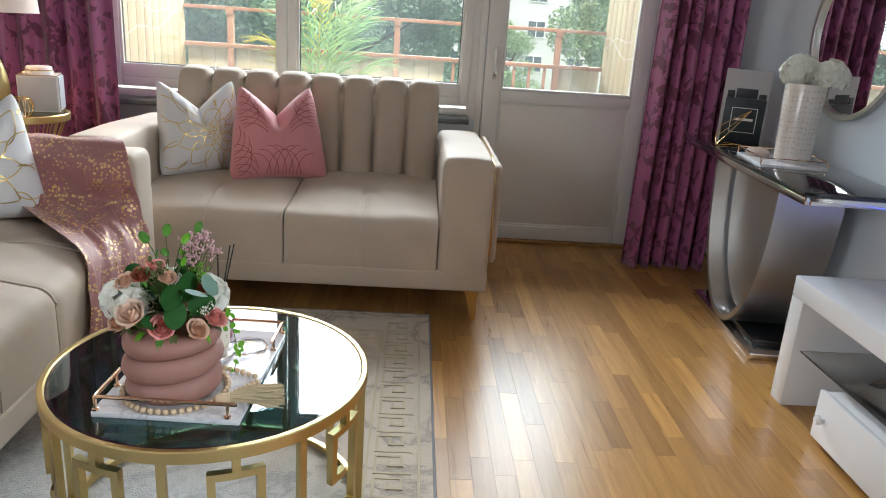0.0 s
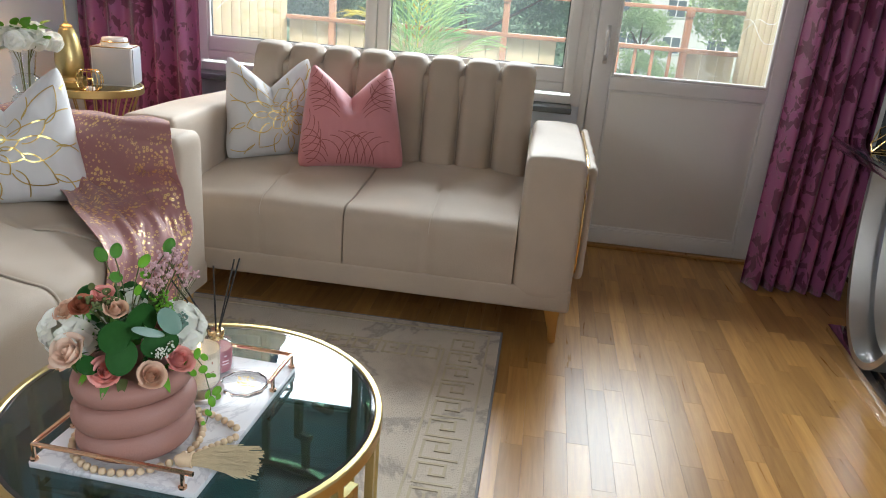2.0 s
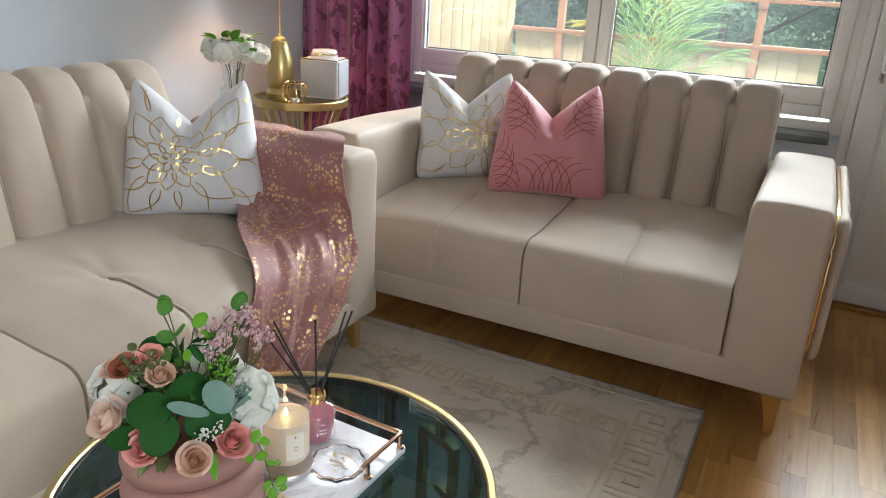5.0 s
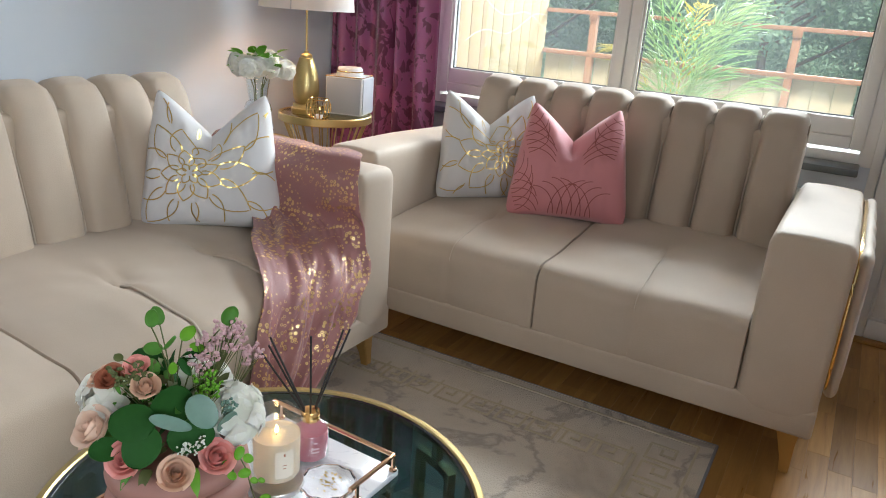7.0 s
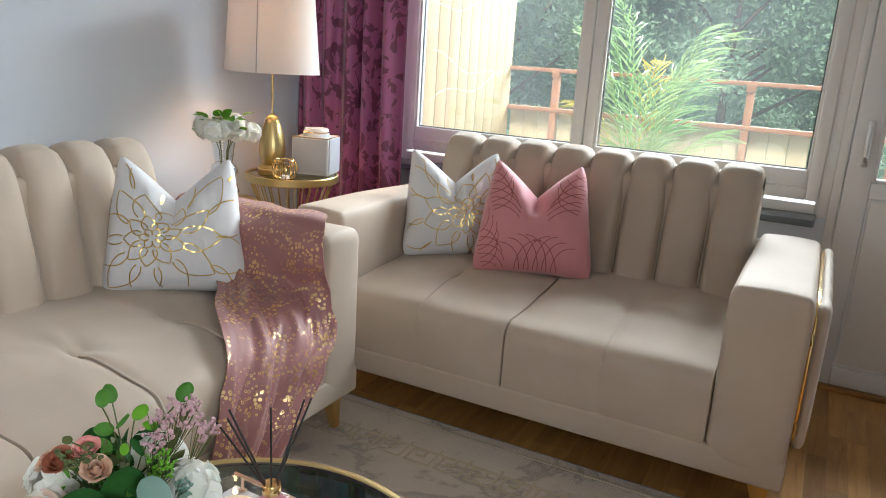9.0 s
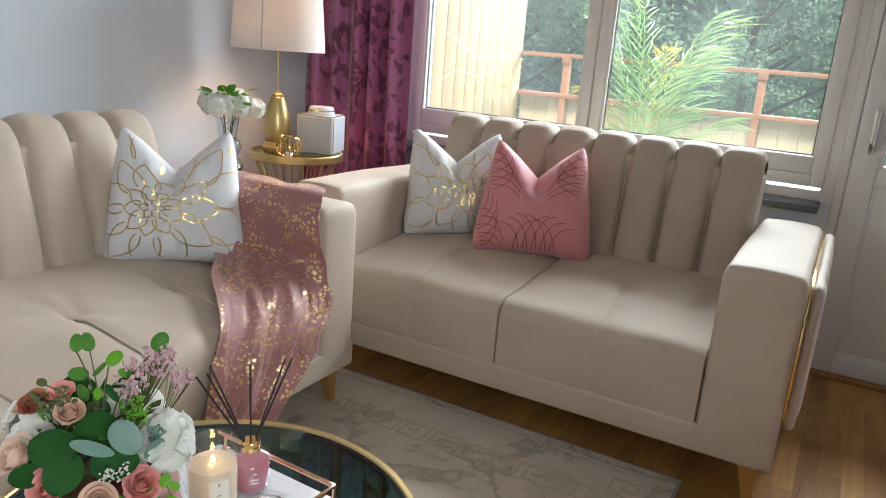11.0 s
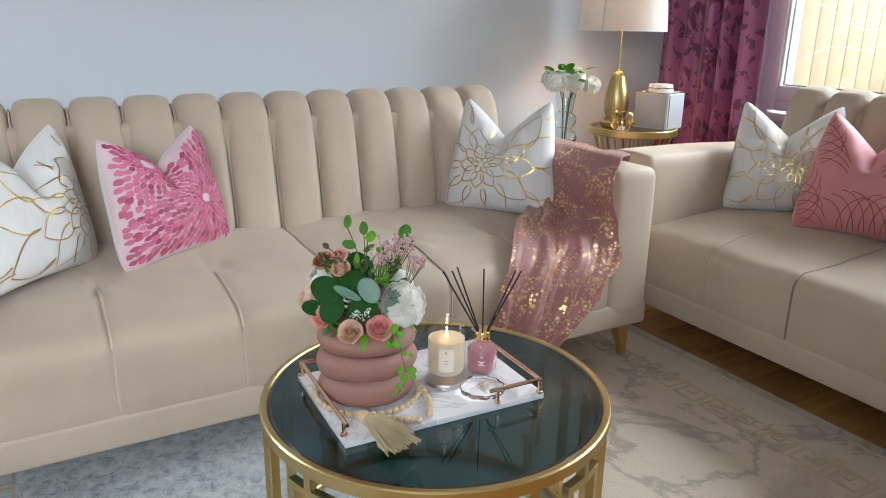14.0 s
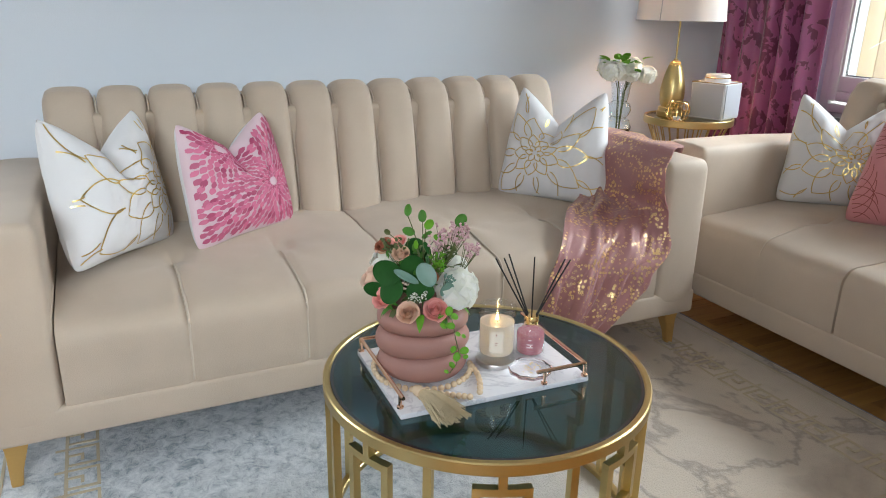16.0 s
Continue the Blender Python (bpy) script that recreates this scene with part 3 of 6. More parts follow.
part("glazing_bead", boxes(*frame_rows(0.575, 1.345, 0.905, 2.08, 0.016, 4.388, 4.42), bev=0.004), M_WHITE, door)
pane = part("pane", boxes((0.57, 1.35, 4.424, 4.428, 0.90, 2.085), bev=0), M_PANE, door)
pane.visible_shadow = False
bm = tube([(0.535, 4.372, 0.985), (0.535, 4.345, 0.99), (0.535, 4.335, 1.01), (0.535, 4.335, 1.13)], 0.0095, 10)
box(bm, 0.524, 0.546, 4.374, 4.386, 0.965, 1.15, 0.004)
part("door_handle", bm, M_STEEL, door, "brushed steel lever handle")
part("threshold", boxes((0.475, 1.43, 4.36, 4.42, 0, 0.018), bev=0.004), M_OAK, door)


# ---- sofas ----
def sofa(name, m, seats, arm, stitches, channels, label, panels, welt, drop=0.0):
    """A channel-backed sofa, x from 0 to its width, its front at y = 0. seats: widths; stitches: seams in each seat."""
    s = thing(name, m, label, "sofa", "matching velvet sofas")
    inner = sum(seats)
    W = inner + 2 * arm
    part("base", softbox(-0.002, W + 0.002, -0.003, 0.93, 0.15, 0.242, 0.014, (8, 4, 1)), M_VELVET, s)
    x = arm
    for w in seats:
        cuts = [x + w * (k + 1) / (stitches + 1) for k in range(stitches)]

        def seat_shape(px, py, pz, x=x, w=w, cuts=cuts):
            top = smooth(pz, 0.34, 0.46)
            u = (px - x) / w
            pz += top * (0.030 * math.sin(math.pi * min(1, max(0, u))) ** 0.5 * smooth(py, 0.0, 0.25) + 0.028 * smooth(py, 0.05, 0.62))
            bulge = 0.006 * smooth(pz, 0.242, 0.256) * max(0.0, math.sin(math.pi * min(1, max(0, u)))) ** 0.25 * (1 - smooth(py, 0.02, 0.12))
            for c in cuts:
                g = math.exp(-((px - c) / 0.010) ** 2)
                reach = 1 - smooth(py, 0.30, 0.34)
                pz -= 0.007 * g * top * reach
                py += 0.006 * g * (1 - smooth(py, 0.02, 0.1))
                d = math.hypot(px - c, py - 0.33)
                pz -= 0.016 * top * math.exp(-(d / 0.045) ** 2) + 0.005 * top * math.exp(-(d / 0.14) ** 2) * (1 + math.cos(7 * math.atan2(py - 0.33, px - c)))
            return (px, py - bulge, pz + top * (0.010 * noise.noise(Vector((px * 4, py * 4, 3.1))) + 0.0035 * noise.noise(Vector((px * 13, py * 9, 5.7)))))

        seat = part("seat", softbox(x + 0.0003, x + w - 0.0003, 0.002, 0.72, 0.18, 0.462, (0.004, 0.06, 0.06), (max(28, int(w * 70)), 18, 6), seat_shape), M_VELVET, s)
        for c in cuts:
            line = []
            for k in range(24):
                t = k / 23
                if t < 0.5:
                    y, z = 0.012 - 0.008, 0.25 + t * 2 * 0.16
                else:
                    q = (t - 0.5) * 2
                    y, z = 0.055 - 0.055 * math.cos(min(1, q * 2) * math.pi / 2) + max(0, q - 0.5) * 0.50, 0.41 + 0.055 * math.sin(min(1, q * 2) * math.pi / 2)
                px, py, pz = seat_shape(c, y, z)
                line.append((px, py - (0.002 if t < 0.55 else 0), pz + (0.002 if t > 0.6 else 0)))
            part("stitch_welt", tube(line, welt, 6), M_WELT, seat)
        x += w
    # channels of the back: each bulges and rolls over the top
    prof = [(0.66, 0.40), (0.665, 0.50), (0.685, 0.62), (0.71, 0.74), (0.738, 0.85), (0.757, 0.905), (0.782, 0.935), (0.82, 0.945), (0.862, 0.935), (0.885, 0.90), (0.895, 0.80), (0.90, 0.60), (0.905, 0.30)]
    prof = [(y, z - drop * smooth(z, 0.45, 0.85)) for y, z in prof]
    nrm = []
    for k in range(len(prof)):
        a, b = prof[max(0, k - 1)], prof[min(len(prof) - 1, k + 1)]
        d = Vector((b[0] - a[0], b[1] - a[1])).normalized()
        nrm.append(Vector((-d.y, d.x)))
    cw = (inner - 0.01) / channels
    part("back_frame", softbox(arm + 0.01, W - arm - 0.01, 0.70, 0.925, 0.23, 0.90 - drop, 0.03, (4, 2, 4), lambda a, b, c: (a, b + 0.03 * smooth(c, 0.4, 0.9), c)), M_VELVET, s)

    def channel(u, v, x0):
        f = v * (len(prof) - 1)
        k = min(len(prof) - 2, int(f))
        f -= k
        p = Vector(prof[k]).lerp(Vector(prof[k + 1]), f)
        q = nrm[k].lerp(nrm[k + 1], f)
        e = abs(2 * u - 1)
        b = 0.042 * (1 - e ** 3.6) ** 0.5 - 0.006 + 0.0015 * noise.noise(Vector((x0 * 3 + u * 2, v * 9, 1.7)))
        p = p + q * (b - 0.001)
        return (x0 + 0.0042 + u * (cw - 0.0084), p.x, p.y)

    for k in range(channels):
        x0 = arm + 0.005 + k * cw
        part("channel", sheet(14, 40, lambda u, v: channel(u, v, x0)), M_VELVET, s, sharp=60)
        if k:
            part("channel_welt", tube([(x0, *channel(0.004, j / 30, x0)[1:]) for j in range(1, 24)], 0.0030, 6), M_WELT, s)
    for side, x0 in ((-1, 0.0), (1, W - arm)):
        def arm_shape(px, py, pz, x0=x0, side=side):
            return (px, py - 0.006 * math.sin(math.pi * (px - x0) / arm), pz + 0.008 * math.sin(math.pi * (px - x0) / arm) * smooth(pz, 0.5, 0.7) - 0.02 * smooth(py, 0.3, 0.95) * smooth(pz, 0.5, 0.7))
        arm_ob = part("arm", softbox(x0, x0 + arm, 0.0, 0.95, 0.18, 0.728, (0.024, 0.028, 0.045), (6, 12, 8), arm_shape), M_VELVET, s)
        # pleated outer panel with a gold edge
        xo = x0 if side < 0 else x0 + arm

        def pleat(px, py, pz, xo=xo, side=side):
            dy, dz = (py - 0.47) / 0.42, (pz - 0.475) / 0.24
            out = 0.006 * math.sin(34 * py + 5 * pz) * (1 - max(abs(dy), abs(dz)) ** 4)
            return (xo + side * (abs(px - xo) + out * (abs(px - xo) > 0.008)), py, pz)

        if side in panels:
            part("pleated_panel", softbox(xo - 0.001 if side > 0 else xo - 0.04, xo + 0.04 if side > 0 else xo + 0.001, 0.055, 0.90, 0.262, 0.700, 0.034, (2, 44, 14), pleat), M_VELVET, arm_ob)
            ring = []
            for k in range(48):
                a = 2 * math.pi * k / 48
                ca, sa = math.cos(a), math.sin(a)
                ring.append((xo + side * 0.004, 0.478 + 0.445 * abs(ca) ** 0.35 * (1 if ca > 0 else -1), 0.482 + 0.225 * abs(sa) ** 0.35 * (1 if sa > 0 else -1)))
            part("gold_trim", tube(ring, 0.0055, 8, closed=True), M_BRASS, arm_ob, "thin gold edging strip")
    for x0 in (0.06, W - 0.06):
        for y0 in (0.07, 0.86):
            d = 1 if x0 > 1 * arm and x0 > W / 2 else -1
            prof2 = [(0.0, 0.15), (0.004, 0.10), (0.010, 0.05), (0.013, 0.0)]
            bm = bmesh.new()
            rings = []
            for off, z in prof2:
                h = 0.013 + 0.020 * (z / 0.15) ** 1.6
                rings.append([bm.verts.new((x0 + d * off * 1.2 + a * h, y0 - (off if y0 < 0.4 else -off) + b * h, z)) for a, b in ((-1, -1), (1, -1), (1, 1), (-1, 1))])
            for a, b in zip(rings, rings[1:]):
                for k in range(4):
                    bm.faces.new((a[k], a[(k + 1) % 4], b[(k + 1) % 4], b[k]))
            bm.faces.new(rings[0]), bm.faces.new(rings[-1])
            bmesh.ops.bevel(bm, geom=bm.edges[:], offset=0.003, segments=2, affect="EDGES")
            part("leg", bm, M_LEG, s, "tapered gold leg")
    return s


sofa("loveseat", pose(-1.309, 3.083, 0), [0.655, 0.655], 0.220, 1, 8, "beige velvet two-seat sofa with vertical channel back", (1,), 0.0016)
sofa("long_sofa", pose(-0.915, 0.650, 0, 0, 0, 90), [0.9625, 0.9625], 0.188, 2, 12, "beige velvet three-seat sofa with vertical channel back", (-1,), 0.0038, 0.02)


# ---- pillows ----
def pillow(name, m, w, h, thick, chop, cloth, label, lean_top=0.0, back=None):
    """A square cushion chopped at the top: stands at z = 0, faces -y. Returns the thing and its front surface."""
    def surface(u, v, side, off=0.0):
        t = 2 * v - 1
        flat = max(0.0, (1 - abs(u) ** 3.0) * (1 - abs(t) ** 3.0)) ** 0.55
        crease = 1 - 0.55 * math.exp(-(u / 0.16) ** 2) * smooth(v, 0.55, 0.95)
        x = u * w / 2 * (1 - 0.05 * (1 - t * t) - 0.05 * (abs(u) * abs(t)) ** 8) * (1 - lean_top * v * v) + 0.004 * noise.noise(Vector((u * 3, v * 3, w * 9)))
        z = h * v - chop * (1 - abs(u)) ** 1.15 * smooth(v, 0.35, 1.0)
        z += 0.016 * (1 - u * u) * (1 - v) ** 2 + 0.014 * abs(u) ** 8 * (1 - v) ** 6 - 0.012 * abs(u) ** 10 * v ** 8
        wr = 0.004 * noise.noise(Vector((u * 4 + w, v * 5, side * 3.0))) + 0.003 * noise.noise(Vector((u * 11, v * 9, side * 7.0)))
        fold = 0.012 * math.exp(-((abs(u) - 0.28 - 0.5 * (1 - v)) / 0.10) ** 2) * smooth(v, 0.45, 0.9)
        y = -side * (thick / 2 * flat * crease + (wr + fold * (side > 0)) * flat + off)
        return Vector((x, y, z))

    p = thing(name, m, label, "pillow", "scatter pillows")
    bm = bmesh.new()
    n = 44
    for side in (1, -1):
        sheet(n, n, lambda a, b: surface(2 * a - 1, b, side), bm=bm)
    bmesh.ops.remove_doubles(bm, verts=bm.verts, dist=0.0006)
    cover = part("cover", bm, cloth, p)
    if back is not None:
        cover.data.materials.append(back)
        for f in cover.data.polygons:
            f.material_index = 1 if f.center.y > 0.002 else 0
    return p, surface


def ribbon(bm, surface, line, width, off=0.0028):
    """A flat printed line on the front of a pillow."""
    pts = []
    for u, v in line:
        if abs(u) > 0.965 or v < 0.03 or v > 0.97:
            pts.append(None)
            continue
        p = surface(u, v, 1, off)
        a, b = surface(u + 0.01, v, 1, off) - p, surface(u, v + 0.01, 1, off) - p
        pts.append((p, a.cross(b).normalized()))
    prev = None
    for k in range(len(pts) - 1):
        if pts[k] is None or pts[k + 1] is None:
            prev = None
            continue
        (p, n1), (q, n2) = pts[k], pts[k + 1]
        d = (q - p)
        if d.length < 1e-7:
            continue
        side = n1.cross(d.normalized()) * width / 2
        if prev is None:
            prev = (bm.verts.new(p - side), bm.verts.new(p + side))
        side2 = n2.cross(d.normalized()) * width / 2
        nxt = (bm.verts.new(q - side2), bm.verts.new(q + side2))
        bm.faces.new((prev[0], nxt[0], nxt[1], prev[1]))
        prev = nxt


def petal_line(c, a, r0, r1, hw, n=14):
    """The outline of one petal round the centre c, at the angle a, in the pillow's own square."""
    out = []
    for s in [k / n for k in range(n + 1)] + [k / n for k in range(n, -1, -1)]:
        side = 1 if len(out) <= n else -1
        r = r0 + (r1 - r0) * s
        w = hw * 2.75 * s ** 0.6 * (1 - s) ** 0.95 * side
        x = r * math.cos(a) - w * math.sin(a)
        y = r * math.sin(a) + w * math.cos(a)
        out.append((c[0] + x, c[1] + y / 2))
    return out


def flower_print(p, surface, c, seed, width=0.0038):
    rnd = random.Random(seed)
    bm = bmesh.new()
    for r0, r1, hw, n, cut in ((0.04, 0.19, 0.058, 6, 0.06), (0.12, 0.45, 0.125, 9, 0.13), (0.34, 0.95, 0.225, 11, 0.15), (0.78, 1.52, 0.285, 13, 0.17), (1.28, 2.10, 0.33, 15, 0.2)):
        for k in range(n):
            a = 2 * math.pi * (k + (0.5 if r0 in (0.12, 0.78) else 0.0) + rnd.uniform(-0.10, 0.10)) / n
            line = petal_line(c, a, r0, r1 * rnd.uniform(0.94, 1.06), hw, 24)
            line = line[int(24 * cut):len(line) - int(24 * cut)]
            ribbon(bm, surface, line, width)
    part("gold_print", bm, M_FOIL, p, "gold foil flower outline print")


def stand(x, y, z, yaw, lean):
    return pose(x, y, z, 0, 0, yaw) @ pose(0, 0, 0, -lean, 0, 0)


P_SEAT = 0.492
p, f = pillow("white_pillow", stand(-1.385, 2.592, P_SEAT, 40, 14), 0.45, 0.455, 0.17, 0.15, M_WHITECOTTON, "white pillow with gold foil flower on the long sofa", 0.22)
flower_print(p, f, (-0.28, 0.40), 3)
p, f = pillow("white_pillow", stand(-0.89, 3.59, P_SEAT, 34, 14), 0.42, 0.45, 0.16, 0.14, M_WHITECOTTON, "white pillow with gold foil flower on the two-seat sofa", 0.12)
flower_print(p, f, (0.25, 0.42), 5)
p, f = pillow("pink_pillow", stand(-0.53, 3.545, P_SEAT, 20, 15), 0.46, 0.45, 0.18, 0.145, M_PINKCLOTH, "salmon pink pillow with fine rose-gold arcs", 0.26)
bm = bmesh.new()
for cx, cy, turn, reach in ((0.06, 0.03, 0, 0.66), (-0.96, 0.70, -62, 0.60), (0.92, 0.72, 66, 0.66), (-0.95, 0.20, -70, 0.42)):
    for sgn in (-1, 1):
        for k in range(5):
            line = []
            for q in range(17):
                t = q / 16
                x = sgn * (-0.34 + 0.15 * k + 0.40 * t ** 1.9)
                y = reach * (1 - 0.12 * abs(k - 1.5)) * math.sin(t * math.pi / 2)
                a = radians(turn)
                line.append((cx + x * math.cos(a) - y * math.sin(a), cy + (x * math.sin(a) + y * math.cos(a)) / 2))
            ribbon(bm, f, line, 0.0030)
part("arc_print", bm, M_ROSEFOIL, p, "rose-gold arc print")
p, f = pillow("white_pillow", stand(-1.288, 1.040, P_SEAT + 0.008, 140, 14) @ pose(0, 0, 0, 0, 4, 0), 0.445, 0.44, 0.18, 0.14, M_WHITECOTTON, "white pillow with gold foil flower by the sofa arm", 0.10)
flower_print(p, f, (0.62, 0.42), 8)
p, f = pillow("magenta_pillow", stand(-1.375, 1.412, P_SEAT, 123, 14), 0.43, 0.405, 0.17, 0.115, M_PALEPINK, "pink pillow printed with magenta dahlia petals", 0.14, M_WHITECOTTON)
bm = bmesh.new()
rnd = random.Random(4)
for c, n0 in (((0.42, 0.40), 24), ((-0.46, 0.86), 20)):
    r = 0.075
    for k in range(1, 36):
        r += min(0.27 * r, 0.098)
        n = n0 if r < 0.34 else round(n0 * r / 0.34)
        for j in range(n):
            a = 2 * math.pi * (j + 0.5 * (k % 2)) / n + rnd.uniform(-0.03, 0.03)
            x, y = c[0] + r * math.cos(a), c[1] + r * math.sin(a) / 2
            if abs(x) > 0.95 or not 0.04 < y < 0.96:
                continue
            d0 = math.hypot(x - 0.42, (y - 0.40) * 2)
            d1 = math.hypot(x + 0.46, (y - 0.86) * 2)
            if (c[0] > 0) != (d0 < d1 + 0.2):
                continue
            L, wd = min(0.165 * r + 0.004, 0.068) * rnd.uniform(0.92, 1.08), min(3.0 * r / n, 0.046) * rnd.uniform(0.85, 1.05)
            vs = []
            for q in range(12):
                b = 2 * math.pi * q / 12
                ex, ey = L * math.cos(b), wd * math.sin(b) * abs(math.sin(b))
                px, py = x + ex * math.cos(a) - ey * math.sin(a), y + (ex * math.sin(a) + ey * math.cos(a)) / 2
                vs.append(bm.verts.new(f(min(0.97, max(-0.97, px)), min(0.97, max(0.03, py)), 1, 0.0028)))
            mid = bm.verts.new(f(x, y, 1, 0.0032))
            for q in range(12):
                bm.faces.new((vs[q], vs[(q + 1) % 12], mid))
part("petal_print", bm, M_MAGENTA, p, "magenta petal print")


# ---- throw over the sofa's arm ----
def throw():
    t = thing("throw_blanket", None, "old-rose throw with gold flecks draped over the sofa arm", "blanket")
    # stations along the cloth: one edge, the other edge
    left = [(-1.60, 2.968, 0.700), (-1.60, 2.956, 0.748), (-1.60, 2.89, 0.756), (-1.59, 2.80, 0.752), (-1.57, 2.748, 0.70), (-1.50, 2.738, 0.58), (-1.28, 2.66, 0.530), (-1.11, 2.49, 0.525), (-0.965, 2.36, 0.49), (-0.905, 2.29, 0.40), (-0.890, 2.255, 0.30), (-0.888, 2.24, 0.19)]
    right = [(-1.10, 2.972, 0.690), (-1.07, 2.958, 0.747), (-1.01, 2.89, 0.757), (-0.955, 2.805, 0.753), (-0.925, 2.77, 0.70), (-0.905, 2.765, 0.60), (-0.898, 2.768, 0.53), (-0.892, 2.772, 0.47), (-0.888, 2.765, 0.42), (-0.884, 2.69, 0.365), (-0.882, 2.650, 0.29), (-0.882, 2.48, 0.155)]

    def spline(pts, v):
        f = v * (len(pts) - 1)
        k = min(len(pts) - 2, int(f))
        f -= k
        a, b, c, d = (Vector(pts[min(len(pts) - 1, max(0, k + o))]) for o in (-1, 0, 1, 2))
        return 0.5 * (2 * b + (c - a) * f + (2 * a - 5 * b + 4 * c - d) * f * f + (3 * b - a - 3 * c + d) * f ** 3)

    def at(u, v):
        p = spline(left, v).lerp(spline(right, v), u)
        folds = smooth(v, 0.25, 0.55)
        out = smooth(v, 0.62, 0.80)
        uw = u + 0.10 * noise.noise(Vector((u * 2.5, v * 3.0, 4.4))) * folds
        wave = 0.5 + 0.5 * math.sin(uw * 21 + 1.4 * math.sin(v * 5) + 1.5 * v)
        wave2 = 0.5 + 0.5 * math.sin(u * 11 - 3 * v + 0.7)
        a = folds * (0.019 * wave ** 2.2 + 0.012 * wave2 + 0.014 * abs(noise.noise(Vector((u * 9 + v * 4, v * 6, 1.3)))) + 0.007 * noise.noise(Vector((u * 22, v * 13, 6.1))))
        p += Vector((out, 0, 1 - out)) * a
        p += Vector((0, -1, 0)) * (0.012 + 0.014 * math.sin(u * 9) * folds) * smooth(v, 0.28, 0.36) * (1 - smooth(v, 0.42, 0.52))
        p.z += 0.010 * noise.noise(Vector((u * 5, v * 9, 2))) + 0.008 * smooth(v, 0.1, 0.2) * (1 - smooth(v, 0.25, 0.3))
        p.z += 0.03 * math.sin(u * math.pi) * -smooth(v, 0.86, 1.0)
        p += Vector((0.012 * noise.noise(Vector((u * 6, v * 6, 9))) * folds, 0, 0))
        return p

    part("cloth", sheet(90, 150, at, 0.003), M_THROW, t, sharp=80)
    part("hem", tube([at(k / 80, 1.0) for k in range(81)], 0.004, 6), M_THROW, t)
    return t


throw()


# ---- rug ----
RX0, RX1, RY0, RY1 = -1.40, 0.204, 0.61, 3.142
rug = tagged(thing("area_rug"), "grey-white marbled rug with gold Greek key border", "rug")
bm = sheet(60, 90, lambda u, v: (RX0 + (RX1 - RX0) * u, RY0 + (RY1 - RY0) * v, 0.009 + 0.0012 * noise.noise(Vector((u * 30, v * 40, 1)))), 0.008)
part("rug_surface", bm, M_RUG, rug)
part("edge_binding", tube([(RX0, RY0, 0.006), (RX1, RY0, 0.006), (RX1, RY1, 0.006), (RX0, RY1, 0.006)], 0.006, 6, closed=True), mat("grey_binding", (0.25, 0.24, 0.25), 0.9), rug)


def key_unit(bm, o, d, size, w=0.0085):
    """One turn of a Greek key: o its corner, d the way along the border."""
    d = Vector((*d, 0))
    e = Vector((-d.y, d.x, 0))
    path = [(0, 0), (0, 1), (0.82, 1), (0.82, 0.25), (0.36, 0.25), (0.36, 0.62), (0.58, 0.62)]
    for i, ((a, b), (c, f)) in enumerate(zip(path, path[1:])):
        p, q = Vector(o) + (d * a + e * b) * size, Vector(o) + (d * c + e * f) * size
        lo, hi = Vector((min(p.x, q.x) - w / 2, min(p.y, q.y) - w / 2)), Vector((max(p.x, q.x) + w / 2, max(p.y, q.y) + w / 2))
        vs = [bm.verts.new((x, y, z)) for z in (0.0088 - 0.0003 * i, 0.0112 + 0.0003 * i) for x, y in ((lo.x, lo.y), (hi.x, lo.y), (hi.x, hi.y), (lo.x, hi.y))]
        bm.faces.new(vs[4:])
        for k in range(4):
            bm.faces.new((vs[k], vs[(k + 1) % 4], vs[4 + (k + 1) % 4], vs[4 + k]))


UNIT = 0.105
for o, d, n in (((RX1 - 0.07, RY0 + 0.22, 0), (0, 1), 20), ((RX1 - 0.22, RY1 - 0.07 - UNIT, 0), (-1, 0), 11), ((RX0 + 0.07, RY1 - 0.22, 0), (0, -1), 20), ((RX0 + 0.2, RY0 + 0.07 + UNIT, 0), (1, 0), 11)):
    for k in range(n):
        bm = bmesh.new()
        step = UNIT * 1.06
        key_unit(bm, (o[0] + d[0] * step * k, o[1] + d[1] * step * k, 0), d, UNIT)
        part("key_motif", bm, M_RUGKEY, rug)
for k, g in enumerate((0.045, 0.20)):
    a, b, c, e = RX0 + g, RX1 - g, RY0 + g, RY1 - g
    rows = [(a, b, c - 0.004, c + 0.004, 0.008, 0.012), (a, b, e - 0.004, e + 0.004, 0.008, 0.012), (a - 0.004, a + 0.004, c, e, 0.008, 0.0121), (b - 0.004, b + 0.004, c, e, 0.008, 0.0121)]
    part("border_line", boxes(*rows, bev=0), M_RUGKEY, rug)


# ---- coffee table ----
TX, TY, TR, TZ = -0.373, 1.765, 0.382, 0.425
def ring_bar(r0, r1, z0, z1, n=72, bev=0.003):
    prof = [(r0 + bev, z0), (r1 - bev, z0), (r1, z0 + bev), (r1, z1 - bev), (r1 - bev, z1), (r0 + bev, z1), (r0, z1 - bev), (r0, z0 + bev), (r0 + bev, z0)]
    bm = lathe(prof, n)
    bmesh.ops.remove_doubles(bm, verts=bm.verts, dist=1e-5)
    return bm


